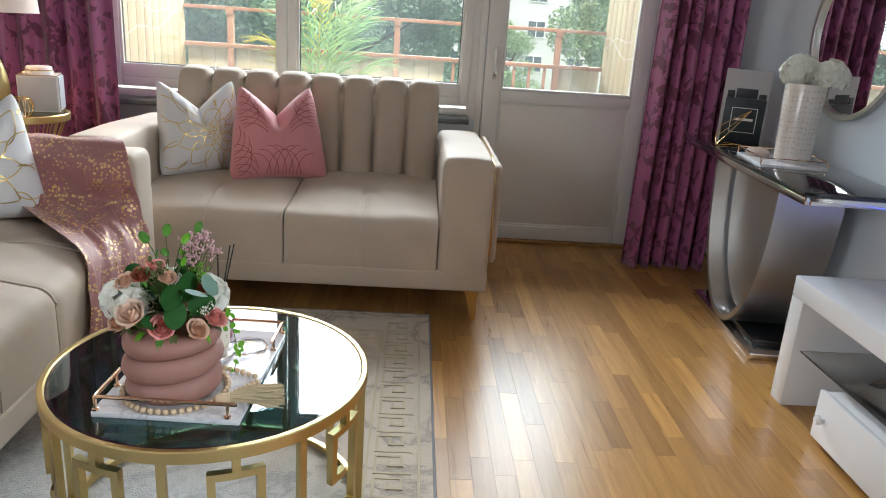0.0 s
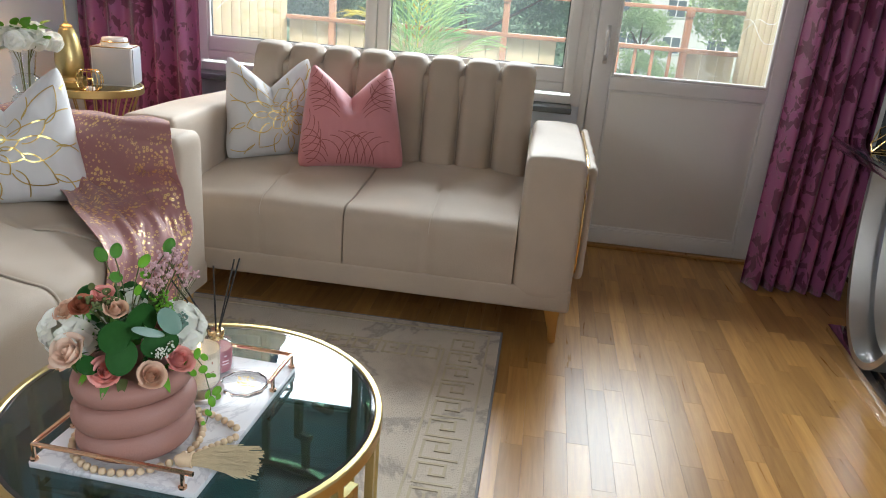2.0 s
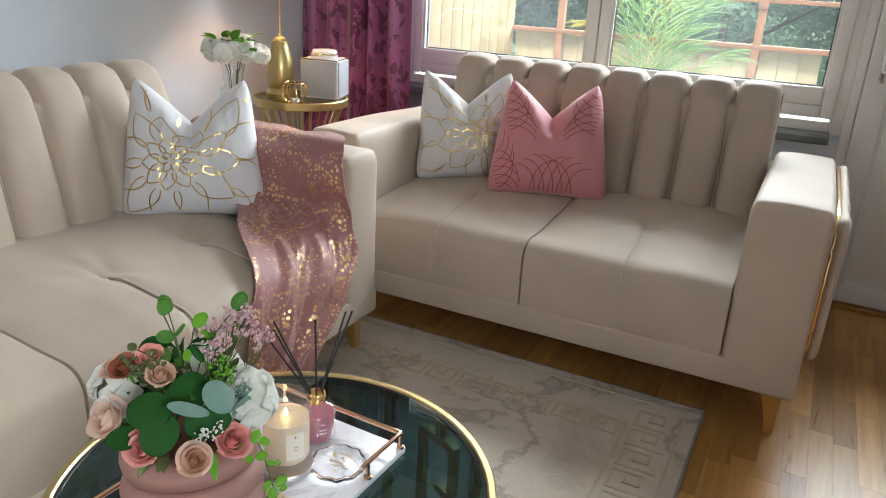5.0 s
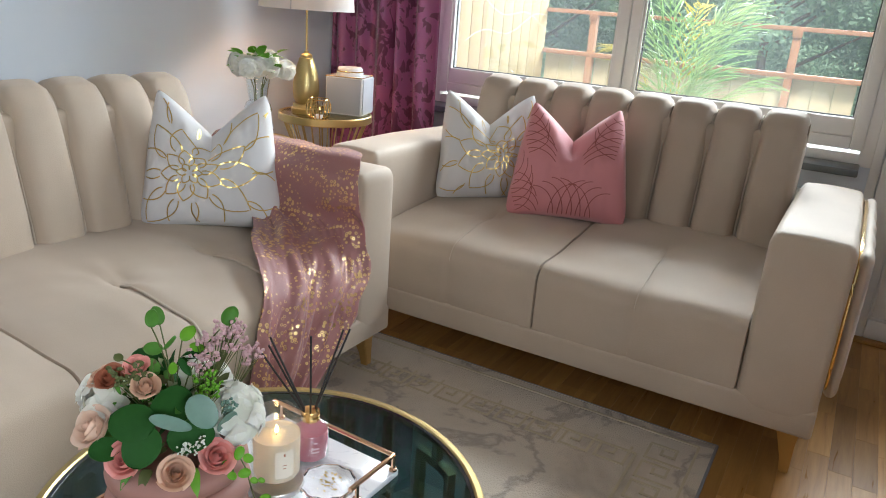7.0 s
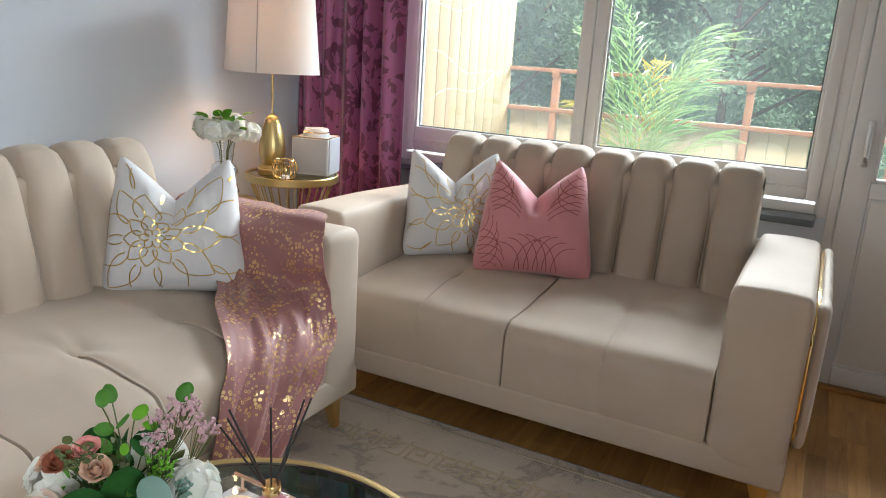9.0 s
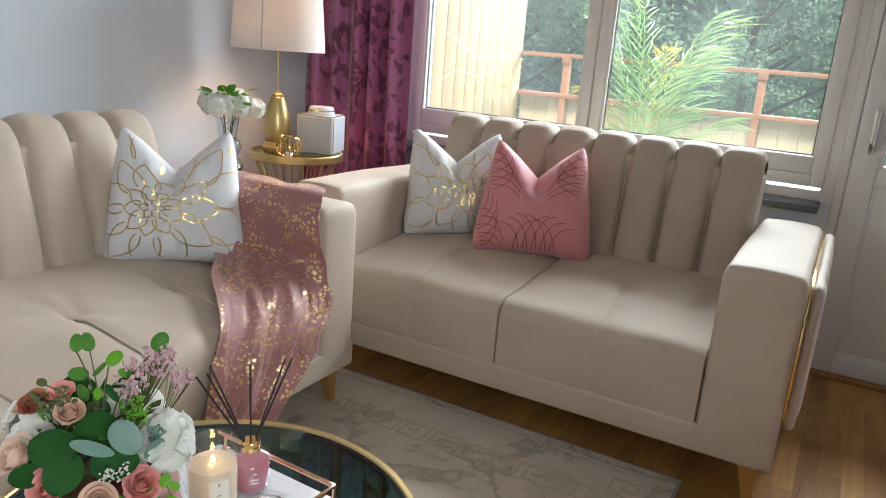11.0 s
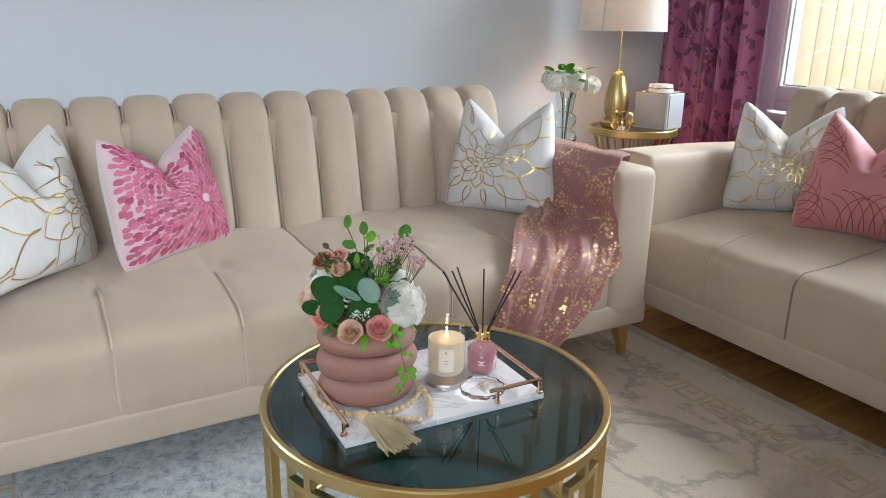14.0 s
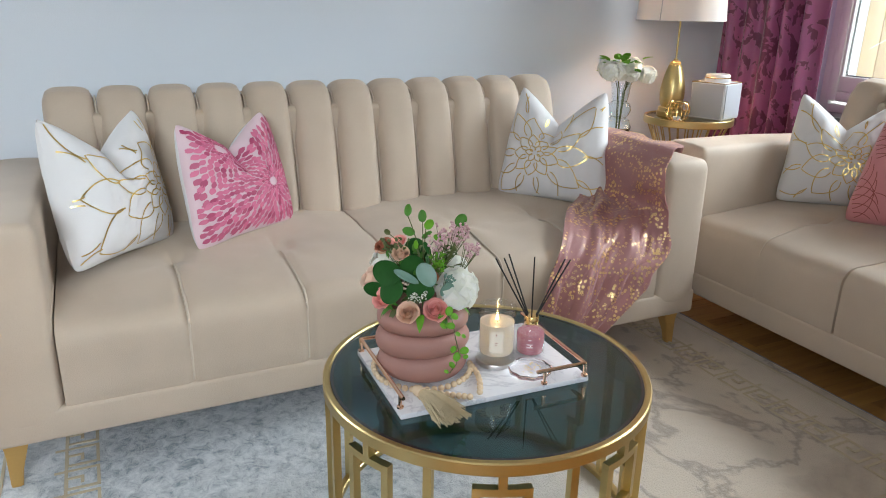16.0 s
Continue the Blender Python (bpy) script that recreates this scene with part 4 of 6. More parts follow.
def bent_bar(bm, a0, z0, a1, z1, r, w=0.0085):
    """A square bar on the drum of radius r, from angle and height to angle and height."""
    n = max(1, int(abs(a1 - a0) / 0.06))
    rings = []
    da, dz = (a1 - a0) * r, z1 - z0
    L = math.hypot(da, dz)
    ta, tz = da / L, dz / L
    for k in range(n + 1):
        t = k / n
        row = []
        for o, i in ((-w, -w), (w, -w), (w, w), (-w, w)):
            ang = a0 + (a1 - a0) * t + (-tz * o + ta * w * (1 if k == n else -1 if k == 0 else 0)) / r
            z = z0 + dz * t + ta * o + tz * w * (1 if k == n else -1 if k == 0 else 0)
            row.append(bm.verts.new(((r + i) * math.cos(ang), (r + i) * math.sin(ang), z)))
        rings.append(row)
    for a, b in zip(rings, rings[1:]):
        for k in range(4):
            bm.faces.new((a[k], a[(k + 1) % 4], b[(k + 1) % 4], b[k]))
    bm.faces.new(rings[0][::-1]), bm.faces.new(rings[-1])


table = thing("coffee_table", pose(TX, TY, 0), "round gold coffee table with smoked glass top", "table")
part("top_ring", ring_bar(TR - 0.016, TR, TZ - 0.030, TZ), M_GOLD, table)
part("base_ring", ring_bar(TR - 0.024, TR - 0.004, 0.012, 0.032), M_GOLD, table)
part("glass_top", lathe([(0, TZ - 0.013), (TR - 0.0175, TZ - 0.013), (TR - 0.0165, TZ - 0.011), (TR - 0.0165, TZ - 0.006), (TR - 0.0185, TZ - 0.004), (0, TZ - 0.004)], 96), M_TABLEGLASS, table, "smoked blue-green glass top").visible_shadow = False
part("glass_edge", ring_bar(TR - 0.0245, TR - 0.0172, TZ - 0.0038, TZ - 0.0030, bev=0.0002), M_BLACKGLASS, table)
r = TR - 0.012
for k in range(8):
    a0 = radians(22 + 45 * k)
    s = 1 if k % 2 else -1
    bm = bmesh.new()
    w = 0.135 * s
    bent_bar(bm, a0, TZ - 0.03, a0, TZ - 0.062, r)
    bent_bar(bm, a0 - w, TZ - 0.068, a0 + w, TZ - 0.068, r)
    bent_bar(bm, a0 + w, TZ - 0.072, a0 + w, 0.13, r)
    bent_bar(bm, a0 - w, TZ - 0.072, a0 - w, 0.24, r)
    bent_bar(bm, a0 + w, 0.13, a0 + 0.05 * s, 0.13, r)
    bent_bar(bm, a0 - w, 0.24, a0 - 0.02 * s, 0.24, r)
    bent_bar(bm, a0 + 0.07 * s, 0.13, a0 + 0.07 * s, 0.03, r)
    part("key_bracket", bm, M_GOLD, table)
    bm = bmesh.new()
    b = a0 + radians(22.5)
    bent_bar(bm, b, TZ - 0.03, b, 0.03, r)
    part("leg", bm, M_GOLD, table)

# ---- what stands on the table ----
TT = TZ - 0.0035
tray = thing("serving_tray", pose(-0.3925, 1.7315, TT, 0, 0, -2.2), "white marble tray with rose-gold rails on the coffee table", "tray")
part("slab", boxes((-0.157, 0.157, -0.229, 0.229, 0.0, 0.013), bev=0.002), M_MARBLE, tray)
TTOP = TT + 0.013
for sy in (-1, 1):
    pts = [(sy * 0.150, sy * 0.095, 0.045), (sy * 0.150, sy * 0.221, 0.045), (-sy * 0.150, sy * 0.221, 0.045)]
    dense = []
    for a, b in zip(pts, pts[1:]):
        dense += [Vector(a).lerp(Vector(b), k / 6) for k in range(6)]
    dense.append(Vector(pts[-1]))
    part("rail", tube(dense, 0.0045, 8), M_ROSEGOLD, tray, "rose-gold rail")
    for x, y in ((sy * 0.150, sy * 0.221), (-sy * 0.130, sy * 0.221), (sy * 0.150, sy * 0.115)):
        part("post", lathe([(0, 0.013), (0.0075, 0.013), (0.0075, 0.017), (0.004, 0.019), (0.004, 0.045), (0, 0.045)], 12, pose(x, y, 0)), M_ROSEGOLD, tray)

PX, PY = -0.416, 1.619
pot = thing("flower_pot", pose(PX, PY, TTOP), "dusty pink ringed ceramic pot full of artificial flowers", "flower pot")
prof = [(0, 0.0), (0.070, 0.0), (0.078, 0.004)]
for k, (zc, rr) in enumerate(((0.033, 0.104), (0.084, 0.108), (0.134, 0.104))):
    for j in range(9):
        a = -math.pi / 2 * 0.86 + math.pi * 0.86 * j / 8
        prof.append((rr - 0.022 + 0.022 * math.cos(a), zc + 0.026 * math.sin(a)))
prof += [(0.080, 0.163), (0.072, 0.163), (0.068, 0.150), (0.066, 0.12), (0.0, 0.12)]
bm = lathe(prof, 72)
for vtx in bm.verts:
    r = math.hypot(vtx.co.x, vtx.co.y)
    if r > 0.069:
        a = math.atan2(vtx.co.y, vtx.co.x)
        vtx.co.z += 0.011 * math.sin(a + 0.9 + vtx.co.z * 9) * smooth(vtx.co.z, 0.006, 0.05) * (1 - smooth(vtx.co.z, 0.125, 0.16))
part("vessel", bm, M_POT, pot)


def leaf(bm, m, L, W, curl=0.15, round_=1.0):
    """One leaf from its stalk, along +x."""
    n = 6
    rows = []
    for k in range(n + 1):
        t = k / n
        w = W * math.sin(math.pi * min(1, (0.06 + 0.94 * t) ** (0.75 * round_))) ** 0.7 if 0 < t < 1 else 0.0
        z = -curl * L * t * t
        row = [m @ Vector((L * t, s * w, z + abs(s) * w * 0.25)) for s in (-1, 0, 1)]
        rows.append([bm.verts.new(p) for p in row])
    for a, b in zip(rows, rows[1:]):
        for j in range(2):
            bm.faces.new((a[j], a[j + 1], b[j + 1], b[j]))
    return bm


def aim(p, d, roll=0.0):
    """A pose at p whose +x points along d."""
    return Matrix.Translation(p) @ Vector(d).to_track_quat("X", "Z").to_matrix().to_4x4() @ pose(0, 0, 0, roll, 0, 0)


def rose(name, p, d, size, petal, parent, seed):
    """A half-open rose: petals wrap a closed heart, the outer ones roll back at the lip."""
    rnd = random.Random(seed)
    bm = bmesh.new()
    m = Matrix.Translation(p) @ Vector(d).to_track_quat("Z", "Y").to_matrix().to_4x4()
    for ring, (n, r, h, close, lip) in enumerate(((2, 0.20, 1.02, 0.55, 0.0), (3, 0.36, 1.04, 0.40, 0.02), (3, 0.55, 1.02, 0.26, 0.08), (4, 0.76, 0.92, 0.10, 0.18), (5, 0.96, 0.74, 0.0, 0.30))):
        turn = rnd.uniform(0, 6.28)
        for k in range(n):
            a0 = turn + 2 * math.pi * k / n + rnd.uniform(-0.18, 0.18)
            span = min(3.6, 2 * math.pi / n * rnd.uniform(1.45, 1.7))
            h2, r2, skew = h * rnd.uniform(0.90, 1.08), r * rnd.uniform(0.93, 1.07), rnd.uniform(-0.10, 0.10)

            def petal_at(u, v):
                e = 2 * u - 1
                a = a0 + e * span / 2 * (0.45 + 0.55 * math.sin(math.pi * (0.15 + 0.62 * v)))
                rr = r2 * math.sin(min(1.0, 0.12 + v * 1.25) * math.pi / 2) * (1 - close * smooth(v, 0.35, 1.0)) + lip * smooth(v, 0.72, 1.0) - 0.06 * e * r2
                z = -0.52 + (h2 + 0.52) * v * (1 - 0.24 * e * e + skew * e) - 0.42 * lip * smooth(v, 0.80, 1.0)
                return m @ Vector((size * rr * math.cos(a), size * rr * math.sin(a), size * z))

            sheet(8, 8, petal_at, 0.0, bm)
    head = part(name, bm, petal, parent, sharp=180)
    bm = bmesh.new()
    for k in range(5):
        a = 2 * math.pi * k / 5 + 0.3
        leaf(bm, m @ Matrix.Translation((0, 0, -0.55 * size)) @ pose(0, 0, 0, 0, 38, math.degrees(a)), size * 1.15, size * 0.20, 0.35)
    part("sepal", bm, M_LEAF, head)
    return head


def blossom(bm, p, d, s, n=4):
    """A small flower of n broad petals."""
    m = Matrix.Translation(p) @ Vector(d).to_track_quat("Z", "Y").to_matrix().to_4x4()
    for k in range(n):
        a = 2 * math.pi * k / n
        leaf(bm, m @ pose(0, 0, 0, 0, -18 - 9 * math.sin(5 * a + s * 900), math.degrees(a)), s, s * 0.60, 0.22, 1.15)


def hydrangea(name, p, r, parent, seed, n=260, s=0.0135):
    rnd = random.Random(seed)
    bm = bmesh.new()
    for k in range(n):
        z = rnd.uniform(-0.5, 1)
        a = rnd.uniform(0, 2 * math.pi)
        q = math.sqrt(1 - z * z)
        d = Vector((q * math.cos(a), q * math.sin(a), z))
        blossom(bm, Vector(p) + d * r * rnd.uniform(0.82, 1.05), d + Vector((rnd.uniform(-.3, .3), rnd.uniform(-.3, .3), 0.1)), s * rnd.uniform(0.8, 1.2))
    return part(name, bm, M_WHITEPETAL, parent, sharp=180)


def round_leaf(L, W, m, dish=0.10, n=10):
    """A coin-shaped eucalyptus leaf along +x, its face towards +z, a little dished, with a mid rib."""
    def at(u, v):
        t = 0.5 - 0.5 * math.cos(math.pi * u)
        w = W * math.sqrt(max(0.0, 1 - (2 * t - 1) ** 2)) * (1 - 0.12 * t)
        q = 2 * v - 1
        return m @ Vector((L * t, q * w, dish * W * (q * q + 0.6 * (2 * t - 1) ** 2) + 0.02 * W * abs(q) - 0.05 * L * t * t))
    return sheet(n, 8, at, 0.0004)


def bouquet(pot):
    z0 = 0.16
    rnd = random.Random(21)
    ahead, across = Vector((0.846, -0.534, 0)), Vector((0.534, 0.846, 0))

    def spot(u, w, h):
        """A place in the bunch: u along its broad side, w out from it, h over the pot's rim."""
        return across * u + ahead * w + Vector((0, 0, z0 + h))

    def way(u, w, h):
        return across * u + ahead * w + Vector((0, 0, h))

    def facing(p, d, n):
        """A pose at p for a leaf that grows along d and shows its face towards n."""
        d, n = Vector(d).normalized(), Vector(n)
        n = (n - d * n.dot(d)).normalized()
        m = Matrix((d, n.cross(d), n)).transposed().to_4x4()
        m.translation = p
        return m

    # roses over the rim, all round
    for (u, w, h), d, size, petal, sd in (((-0.074, 0.058, 0.030), (-0.55, 0.9, 0.42), 0.0228, M_ROSE, 1), ((-0.016, 0.094, 0.016), (-0.05, 1, 0.45), 0.0212, M_PEACH, 2), ((0.040, 0.084, 0.022), (0.25, 1, 0.5), 0.0228, M_ROSE, 3),
                                          ((-0.108, 0.014, 0.060), (-1, 0.35, 0.5), 0.0264, M_BLUSH, 4), ((-0.098, -0.035, 0.028), (-1, -0.3, 0.4), 0.0240, M_PEACH, 5), ((-0.050, 0.020, 0.150), (-0.3, 0.5, 1), 0.0160, M_ROSE, 6),
                                          ((-0.082, 0.018, 0.138), (-0.7, 0.5, 0.8), 0.0180, M_RUSTROSE, 7), ((-0.042, 0.040, 0.128), (-0.1, 0.8, 0.7), 0.0176, M_PEACH, 8), ((-0.092, -0.022, 0.118), (-1, -0.1, 0.7), 0.0180, M_PEACH, 9),
                                          ((0.026, 0.056, 0.086), (0.2, 1, 0.5), 0.0136, M_RUSTROSE, 10), ((-0.030, -0.088, 0.030), (-0.2, -1, 0.4), 0.0224, M_ROSE, 11), ((0.052, -0.084, 0.026), (0.4, -1, 0.4), 0.0216, M_PEACH, 12)):
        rose("rose", spot(u, w, h), way(d[0], d[1], d[2] + 0.55), 0.94 * size, petal, pot, sd)
    hydrangea("hydrangea", spot(0.078, 0.022, 0.050), 0.044, pot, 11, 90, 0.0185)
    hydrangea("hydrangea", spot(-0.078, -0.040, 0.072), 0.044, pot, 12, 70, 0.0205)
    hydrangea("hydrangea", spot(0.045, -0.062, 0.055), 0.046, pot, 13, 70, 0.0205)
    # coin-shaped leaves: place of the middle, way it grows, way it faces, half length, half width
    for (u, w, h), d, n, L, W, mt in (((-0.066, 0.080, 0.102), (-0.7, 0.1, 0.5), (-0.25, 1, 0.30), 0.031, 0.030, M_DARKLEAF), ((-0.012, 0.064, 0.108), (0.2, 0.1, 1), (0.1, 1, 0.35), 0.033, 0.031, M_DARKLEAF),
                                      ((0.008, 0.086, 0.066), (0.9, 0.2, 0.1), (0.1, 1, 0.6), 0.032, 0.024, M_DARKLEAF), ((-0.056, 0.078, 0.060), (-0.3, 0.2, -0.6), (-0.2, 1, 0.3), 0.030, 0.027, M_DARKLEAF),
                                      ((0.022, 0.096, 0.108), (0.45, 0.2, -0.6), (0.25, 1, 0.35), 0.027, 0.021, M_PALELEAF), ((-0.020, 0.104, 0.104), (0.8, 0.1, -0.32), (0.1, 0.35, 1), 0.029, 0.013, M_PALELEAF),
                                      ((0.062, 0.062, 0.064), (0.2, 0.3, 0.7), (0.4, 1, 0.2), 0.022, 0.016, M_PALELEAF), ((-0.028, -0.070, 0.100), (-0.3, -0.3, 0.8), (-0.2, -1, 0.3), 0.033, 0.031, M_DARKLEAF),
                                      ((0.040, -0.078, 0.088), (0.5, -0.2, 0.5), (0.2, -1, 0.3), 0.031, 0.028, M_DARKLEAF), ((-0.100, 0.052, 0.050), (-0.8, 0.4, 0.2), (-0.5, 0.8, 0.6), 0.024, 0.018, M_DARKLEAF)):
        g = facing(spot(u, w, h), way(*d), way(*n))
        part("broad_leaf", round_leaf(2 * L, W, g @ Matrix.Translation((-L, 0, 0))), mt, pot)
    # small leaves that fill the dome
    for k in range(120):
        a, q, h = rnd.uniform(0, 6.283), rnd.uniform(0.012, 0.072), rnd.uniform(0.02, 0.118)
        q *= math.sqrt(max(0.1, 1 - (h / 0.16) ** 2))
        bm = bmesh.new()
        leaf(bm, aim((q * math.cos(a), q * math.sin(a), z0 + h), (math.cos(a), math.sin(a), rnd.uniform(0.1, 1.2)), rnd.uniform(-70, 70)), rnd.uniform(0.020, 0.034), rnd.uniform(0.006, 0.011), 0.2, 1.0)
        part("small_leaf", bm, (M_LEAF, M_STEM, M_DARKLEAF)[k % 3], pot)
    # sprigs that stand over the bunch, with a few leaves each
    for (u, w, h), leaves in (((-0.030, 0.03, 0.216), ((1.0, 0.021, 0.016, M_LEAF, (0.2, 0.1, 1)), (0.72, 0.022, 0.016, M_LEAF, (-0.9, 0.3, 0.3)))), ((0.010, 0.030, 0.190), ((1.0, 0.021, 0.016, M_LIME, (0.6, 0.2, 0.8)), (0.80, 0.024, 0.010, M_DARKLEAF, (0.5, 0.3, -0.9)))),
                              ((0.074, 0.0, 0.190), ((1.0, 0.024, 0.021, M_LEAF, (0.5, -0.1, 0.8)), (0.80, 0.018, 0.012, M_LIME, (-0.8, 0.1, 0.5)))), ((-0.070, 0.03, 0.172), ((1.0, 0.012, 0.010, M_STEM, (-0.5, 0.3, 0.7)), (0.85, 0.013, 0.009, M_STEM, (0.7, 0.4, 0.3)))),
                              ((-0.010, -0.05, 0.180), ((1.0, 0.023, 0.018, M_LEAF, (-0.2, -0.6, 0.8)), (0.75, 0.022, 0.016, M_LEAF, (0.6, -0.6, 0.3)))), ((-0.008, 0.05, 0.150), ((1.0, 0.018, 0.010, M_LIME, (0.1, 0.4, 1)),))):
        tip, base = spot(u, w, h), Vector((0, 0, z0 - 0.01))
        bow = way(-u * 0.25, -w * 0.2, 0.02)
        line = [base.lerp(tip, k / 8) + bow * math.sin(math.pi * k / 8) for k in range(9)]
        stem = part("sprig_stem", tube(line, 0.0011, 5), M_STEM, pot)
        for at, L, W, mt, d in leaves:
            g = facing(line[min(8, round(8 * at))], way(*d), way(rnd.uniform(-0.4, 0.4), 1 if w >= 0 else -1, rnd.uniform(0.3, 0.7)))
            part("sprig_leaf", round_leaf(1.25 * L, 0.62 * W, g, 0.25), mt, stem)
    # filler: heads of tiny buds on forked stems
    for name, mt, mid, spread_, n, rad in (("mauve_filler_flower", M_MAUVE, (0.070, 0.012, 0.176), (0.044, 0.034, 0.024), 74, 0.0040), ("mauve_filler_flower", M_MAUVE, (0.112, 0.010, 0.142), (0.022, 0.024, 0.026), 22, 0.0038), ("mauve_filler_flower", M_MAUVE, (0.038, 0.030, 0.150), (0.022, 0.020, 0.024), 30, 0.0036),
                                           ("green_filler_flower", M_LIME, (0.040, 0.048, 0.122), (0.020, 0.016, 0.026), 40, 0.0030), ("green_filler_flower", M_PALELEAF, (0.066, 0.056, 0.082), (0.014, 0.010, 0.020), 46, 0.0028), ("rust_filler_flower", M_STEM, (-0.055, 0.034, 0.150), (0.036, 0.020, 0.016), 34, 0.0042),
                                           ("white_filler_flower", M_WHITEPETAL, (0.006, 0.104, 0.062), (0.024, 0.010, 0.014), 40, 0.0019)):
        bm, st = bmesh.new(), bmesh.new()
        root = spot(mid[0] * 0.35, mid[1] * 0.35, 0.0)
        for k in range(n):
            p = spot(*(c + rnd.uniform(-1, 1) * e * rnd.uniform(0.4, 1) for c, e in zip(mid, spread_)))
            q = rad * rnd.uniform(0.7, 1.25)
            for j in range(3):
                bmesh.ops.create_icosphere(bm, subdivisions=1, radius=q * 0.72, matrix=Matrix.Translation(p + Vector((rnd.gauss(0, 0.45), rnd.gauss(0, 0.45), rnd.gauss(0, 0.45))) * q))
            if k % 2 == 0:
                fork = root.lerp(spot(*mid), 0.55)
                tube([p, p.lerp(fork, 0.6) + Vector((0, 0, -0.004)), fork, root], 0.0006, 4, st)
        b = tagged(part(name, bm, mt, pot, sharp=180), kind="stuff")
        part("bud_stem", st, M_STEM, b)
    # a trailing sprig over the rim
    line = [spot(0.060, 0.070, 0.022), spot(0.072, 0.088, 0.020), spot(0.080, 0.098, 0.002), spot(0.086, 0.100, -0.030), spot(0.094, 0.098, -0.062), spot(0.090, 0.102, -0.090), spot(0.076, 0.106, -0.112)]
    trail = part("trailing_stem", tube(line, 0.0011, 5), M_STEM, pot)
    for k, (u, w, h, r_) in enumerate(((0.056, 0.092, 0.010, 0.011), (0.070, 0.096, 0.028, 0.012), (0.084, 0.098, 0.018, 0.010), (0.074, 0.104, 0.000, 0.011), (0.060, 0.100, -0.004, 0.009), (0.092, 0.098, -0.022, 0.007), (0.104, 0.094, -0.028, 0.006),
                                       (0.082, 0.104, -0.056, 0.010), (0.104, 0.098, -0.060, 0.012), (0.090, 0.106, -0.074, 0.012), (0.108, 0.098, -0.074, 0.007), (0.082, 0.108, -0.092, 0.009), (0.070, 0.108, -0.108, 0.006))):
        g = facing(spot(u, w, h), way(rnd.uniform(-1, 1), 0.1, rnd.uniform(-0.8, 0.2)), way(rnd.uniform(-0.3, 0.4), 1, rnd.uniform(0.2, 0.7)))
        part("trailing_leaf", round_leaf(1.7 * r_, r_ * 0.70, g @ Matrix.Translation((-r_, 0, 0)), 0.2, 6), M_LIME, trail)
    for k in range(12):
        a = 2 * math.pi * k / 12 + rnd.uniform(-0.2, 0.2)
        bm = bmesh.new()
        leaf(bm, aim((0.074 * math.cos(a), 0.074 * math.sin(a), z0 + 0.008), (math.cos(a), math.sin(a), -0.15)), rnd.uniform(0.026, 0.040), 0.009, 0.6)
        part("rim_leaf", bm, (M_LEAF, M_STEM, M_LIME)[k % 3], pot)


bouquet(pot)

candle = thing("jar_candle", pose(-0.376, 1.792, TTOP), "lit cream candle in a clear glass jar on its silver lid", "candle")
part("silver_lid", lathe([(0, 0), (0.0455, 0), (0.0475, 0.002), (0.0475, 0.009), (0.046, 0.0115), (0, 0.0115)], 40), M_STEEL, candle, "flat silver lid under the jar")
part("jar", lathe([(0, 0.012), (0.041, 0.012), (0.0432, 0.015), (0.0440, 0.143), (0.0426, 0.1445), (0.0412, 0.142), (0.0404, 0.032), (0.037, 0.028), (0, 0.028)], 40), M_JAR, candle).visible_shadow = False
part("wax", lathe([(0, 0.0286), (0.0365, 0.0286), (0.0395, 0.0335), (0.0402, 0.106), (0.038, 0.1035), (0, 0.1025)], 32), M_WAX, candle)
part("wick", tube([(0, 0, 0.102), (0.001, 0, 0.108)], 0.001, 5), M_STICK, candle)
part("flame", lathe([(0, 0.1065), (0.0030, 0.1090), (0.0036, 0.1115), (0.0022, 0.117), (0, 0.1225)], 12), M_FLAME, candle)
lbl = bmesh.new()
sheet(10, 2, lambda u, v: (0.0442 * math.cos(-0.9 + 0.75 * u), 0.0442 * math.sin(-0.9 + 0.75 * u), 0.044 + 0.052 * v), 0.0002, lbl)
label_ob = part("label", lbl, mat("cream_label", (0.84, 0.76, 0.64), 0.6), candle)
bm = bmesh.new()
for k, (w, z) in enumerate(((0.06, 0.086), (0.16, 0.068), (0.12, 0.062))):
    sheet(4, 1, lambda u, v: (0.0446 * math.cos(-0.53 - w / 2 + w * u), 0.0446 * math.sin(-0.53 - w / 2 + w * u), z + (0.005 if k == 0 else 0.0014) * v), 0.0001, bm)
part("printed_bars", bm, M_RUSTROSE, label_ob)

diff = thing("reed_diffuser", pose(-0.386, 1.893, TTOP), "pink glass reed diffuser with gold collar and black reeds", "diffuser")
part("bottle", lathe([(0, 0), (0.032, 0), (0.0355, 0.004), (0.0355, 0.062), (0.032, 0.071), (0.020, 0.077), (0.016, 0.079), (0, 0.079)], 36), M_JAR, diff).visible_shadow = False
part("pink_coating", lathe([(0, 0.006), (0.031, 0.006), (0.0335, 0.009), (0.0335, 0.054), (0.031, 0.058), (0, 0.058)], 36), M_PINKGLASS, diff, "dusty pink liquid")
part("collar", lathe([(0, 0.0785), (0.0165, 0.0785), (0.017, 0.081), (0.017, 0.096), (0.0155, 0.098), (0.010, 0.099), (0, 0.099)], 28), M_BRASS, diff)
for dx, dy in ((-0.055, -0.075), (-0.05, -0.055), (-0.07, -0.03), (0.0, -0.002), (0.012, 0.076), (0.02, 0.086)):
    top = Vector((dx, dy, 0.235 + (0.012 if dy == -0.002 else 0)))
    part("reed", tube([(dx * 0.1, dy * 0.1, 0.09), top], 0.0019, 6), M_STICK, diff)
bm = bmesh.new()
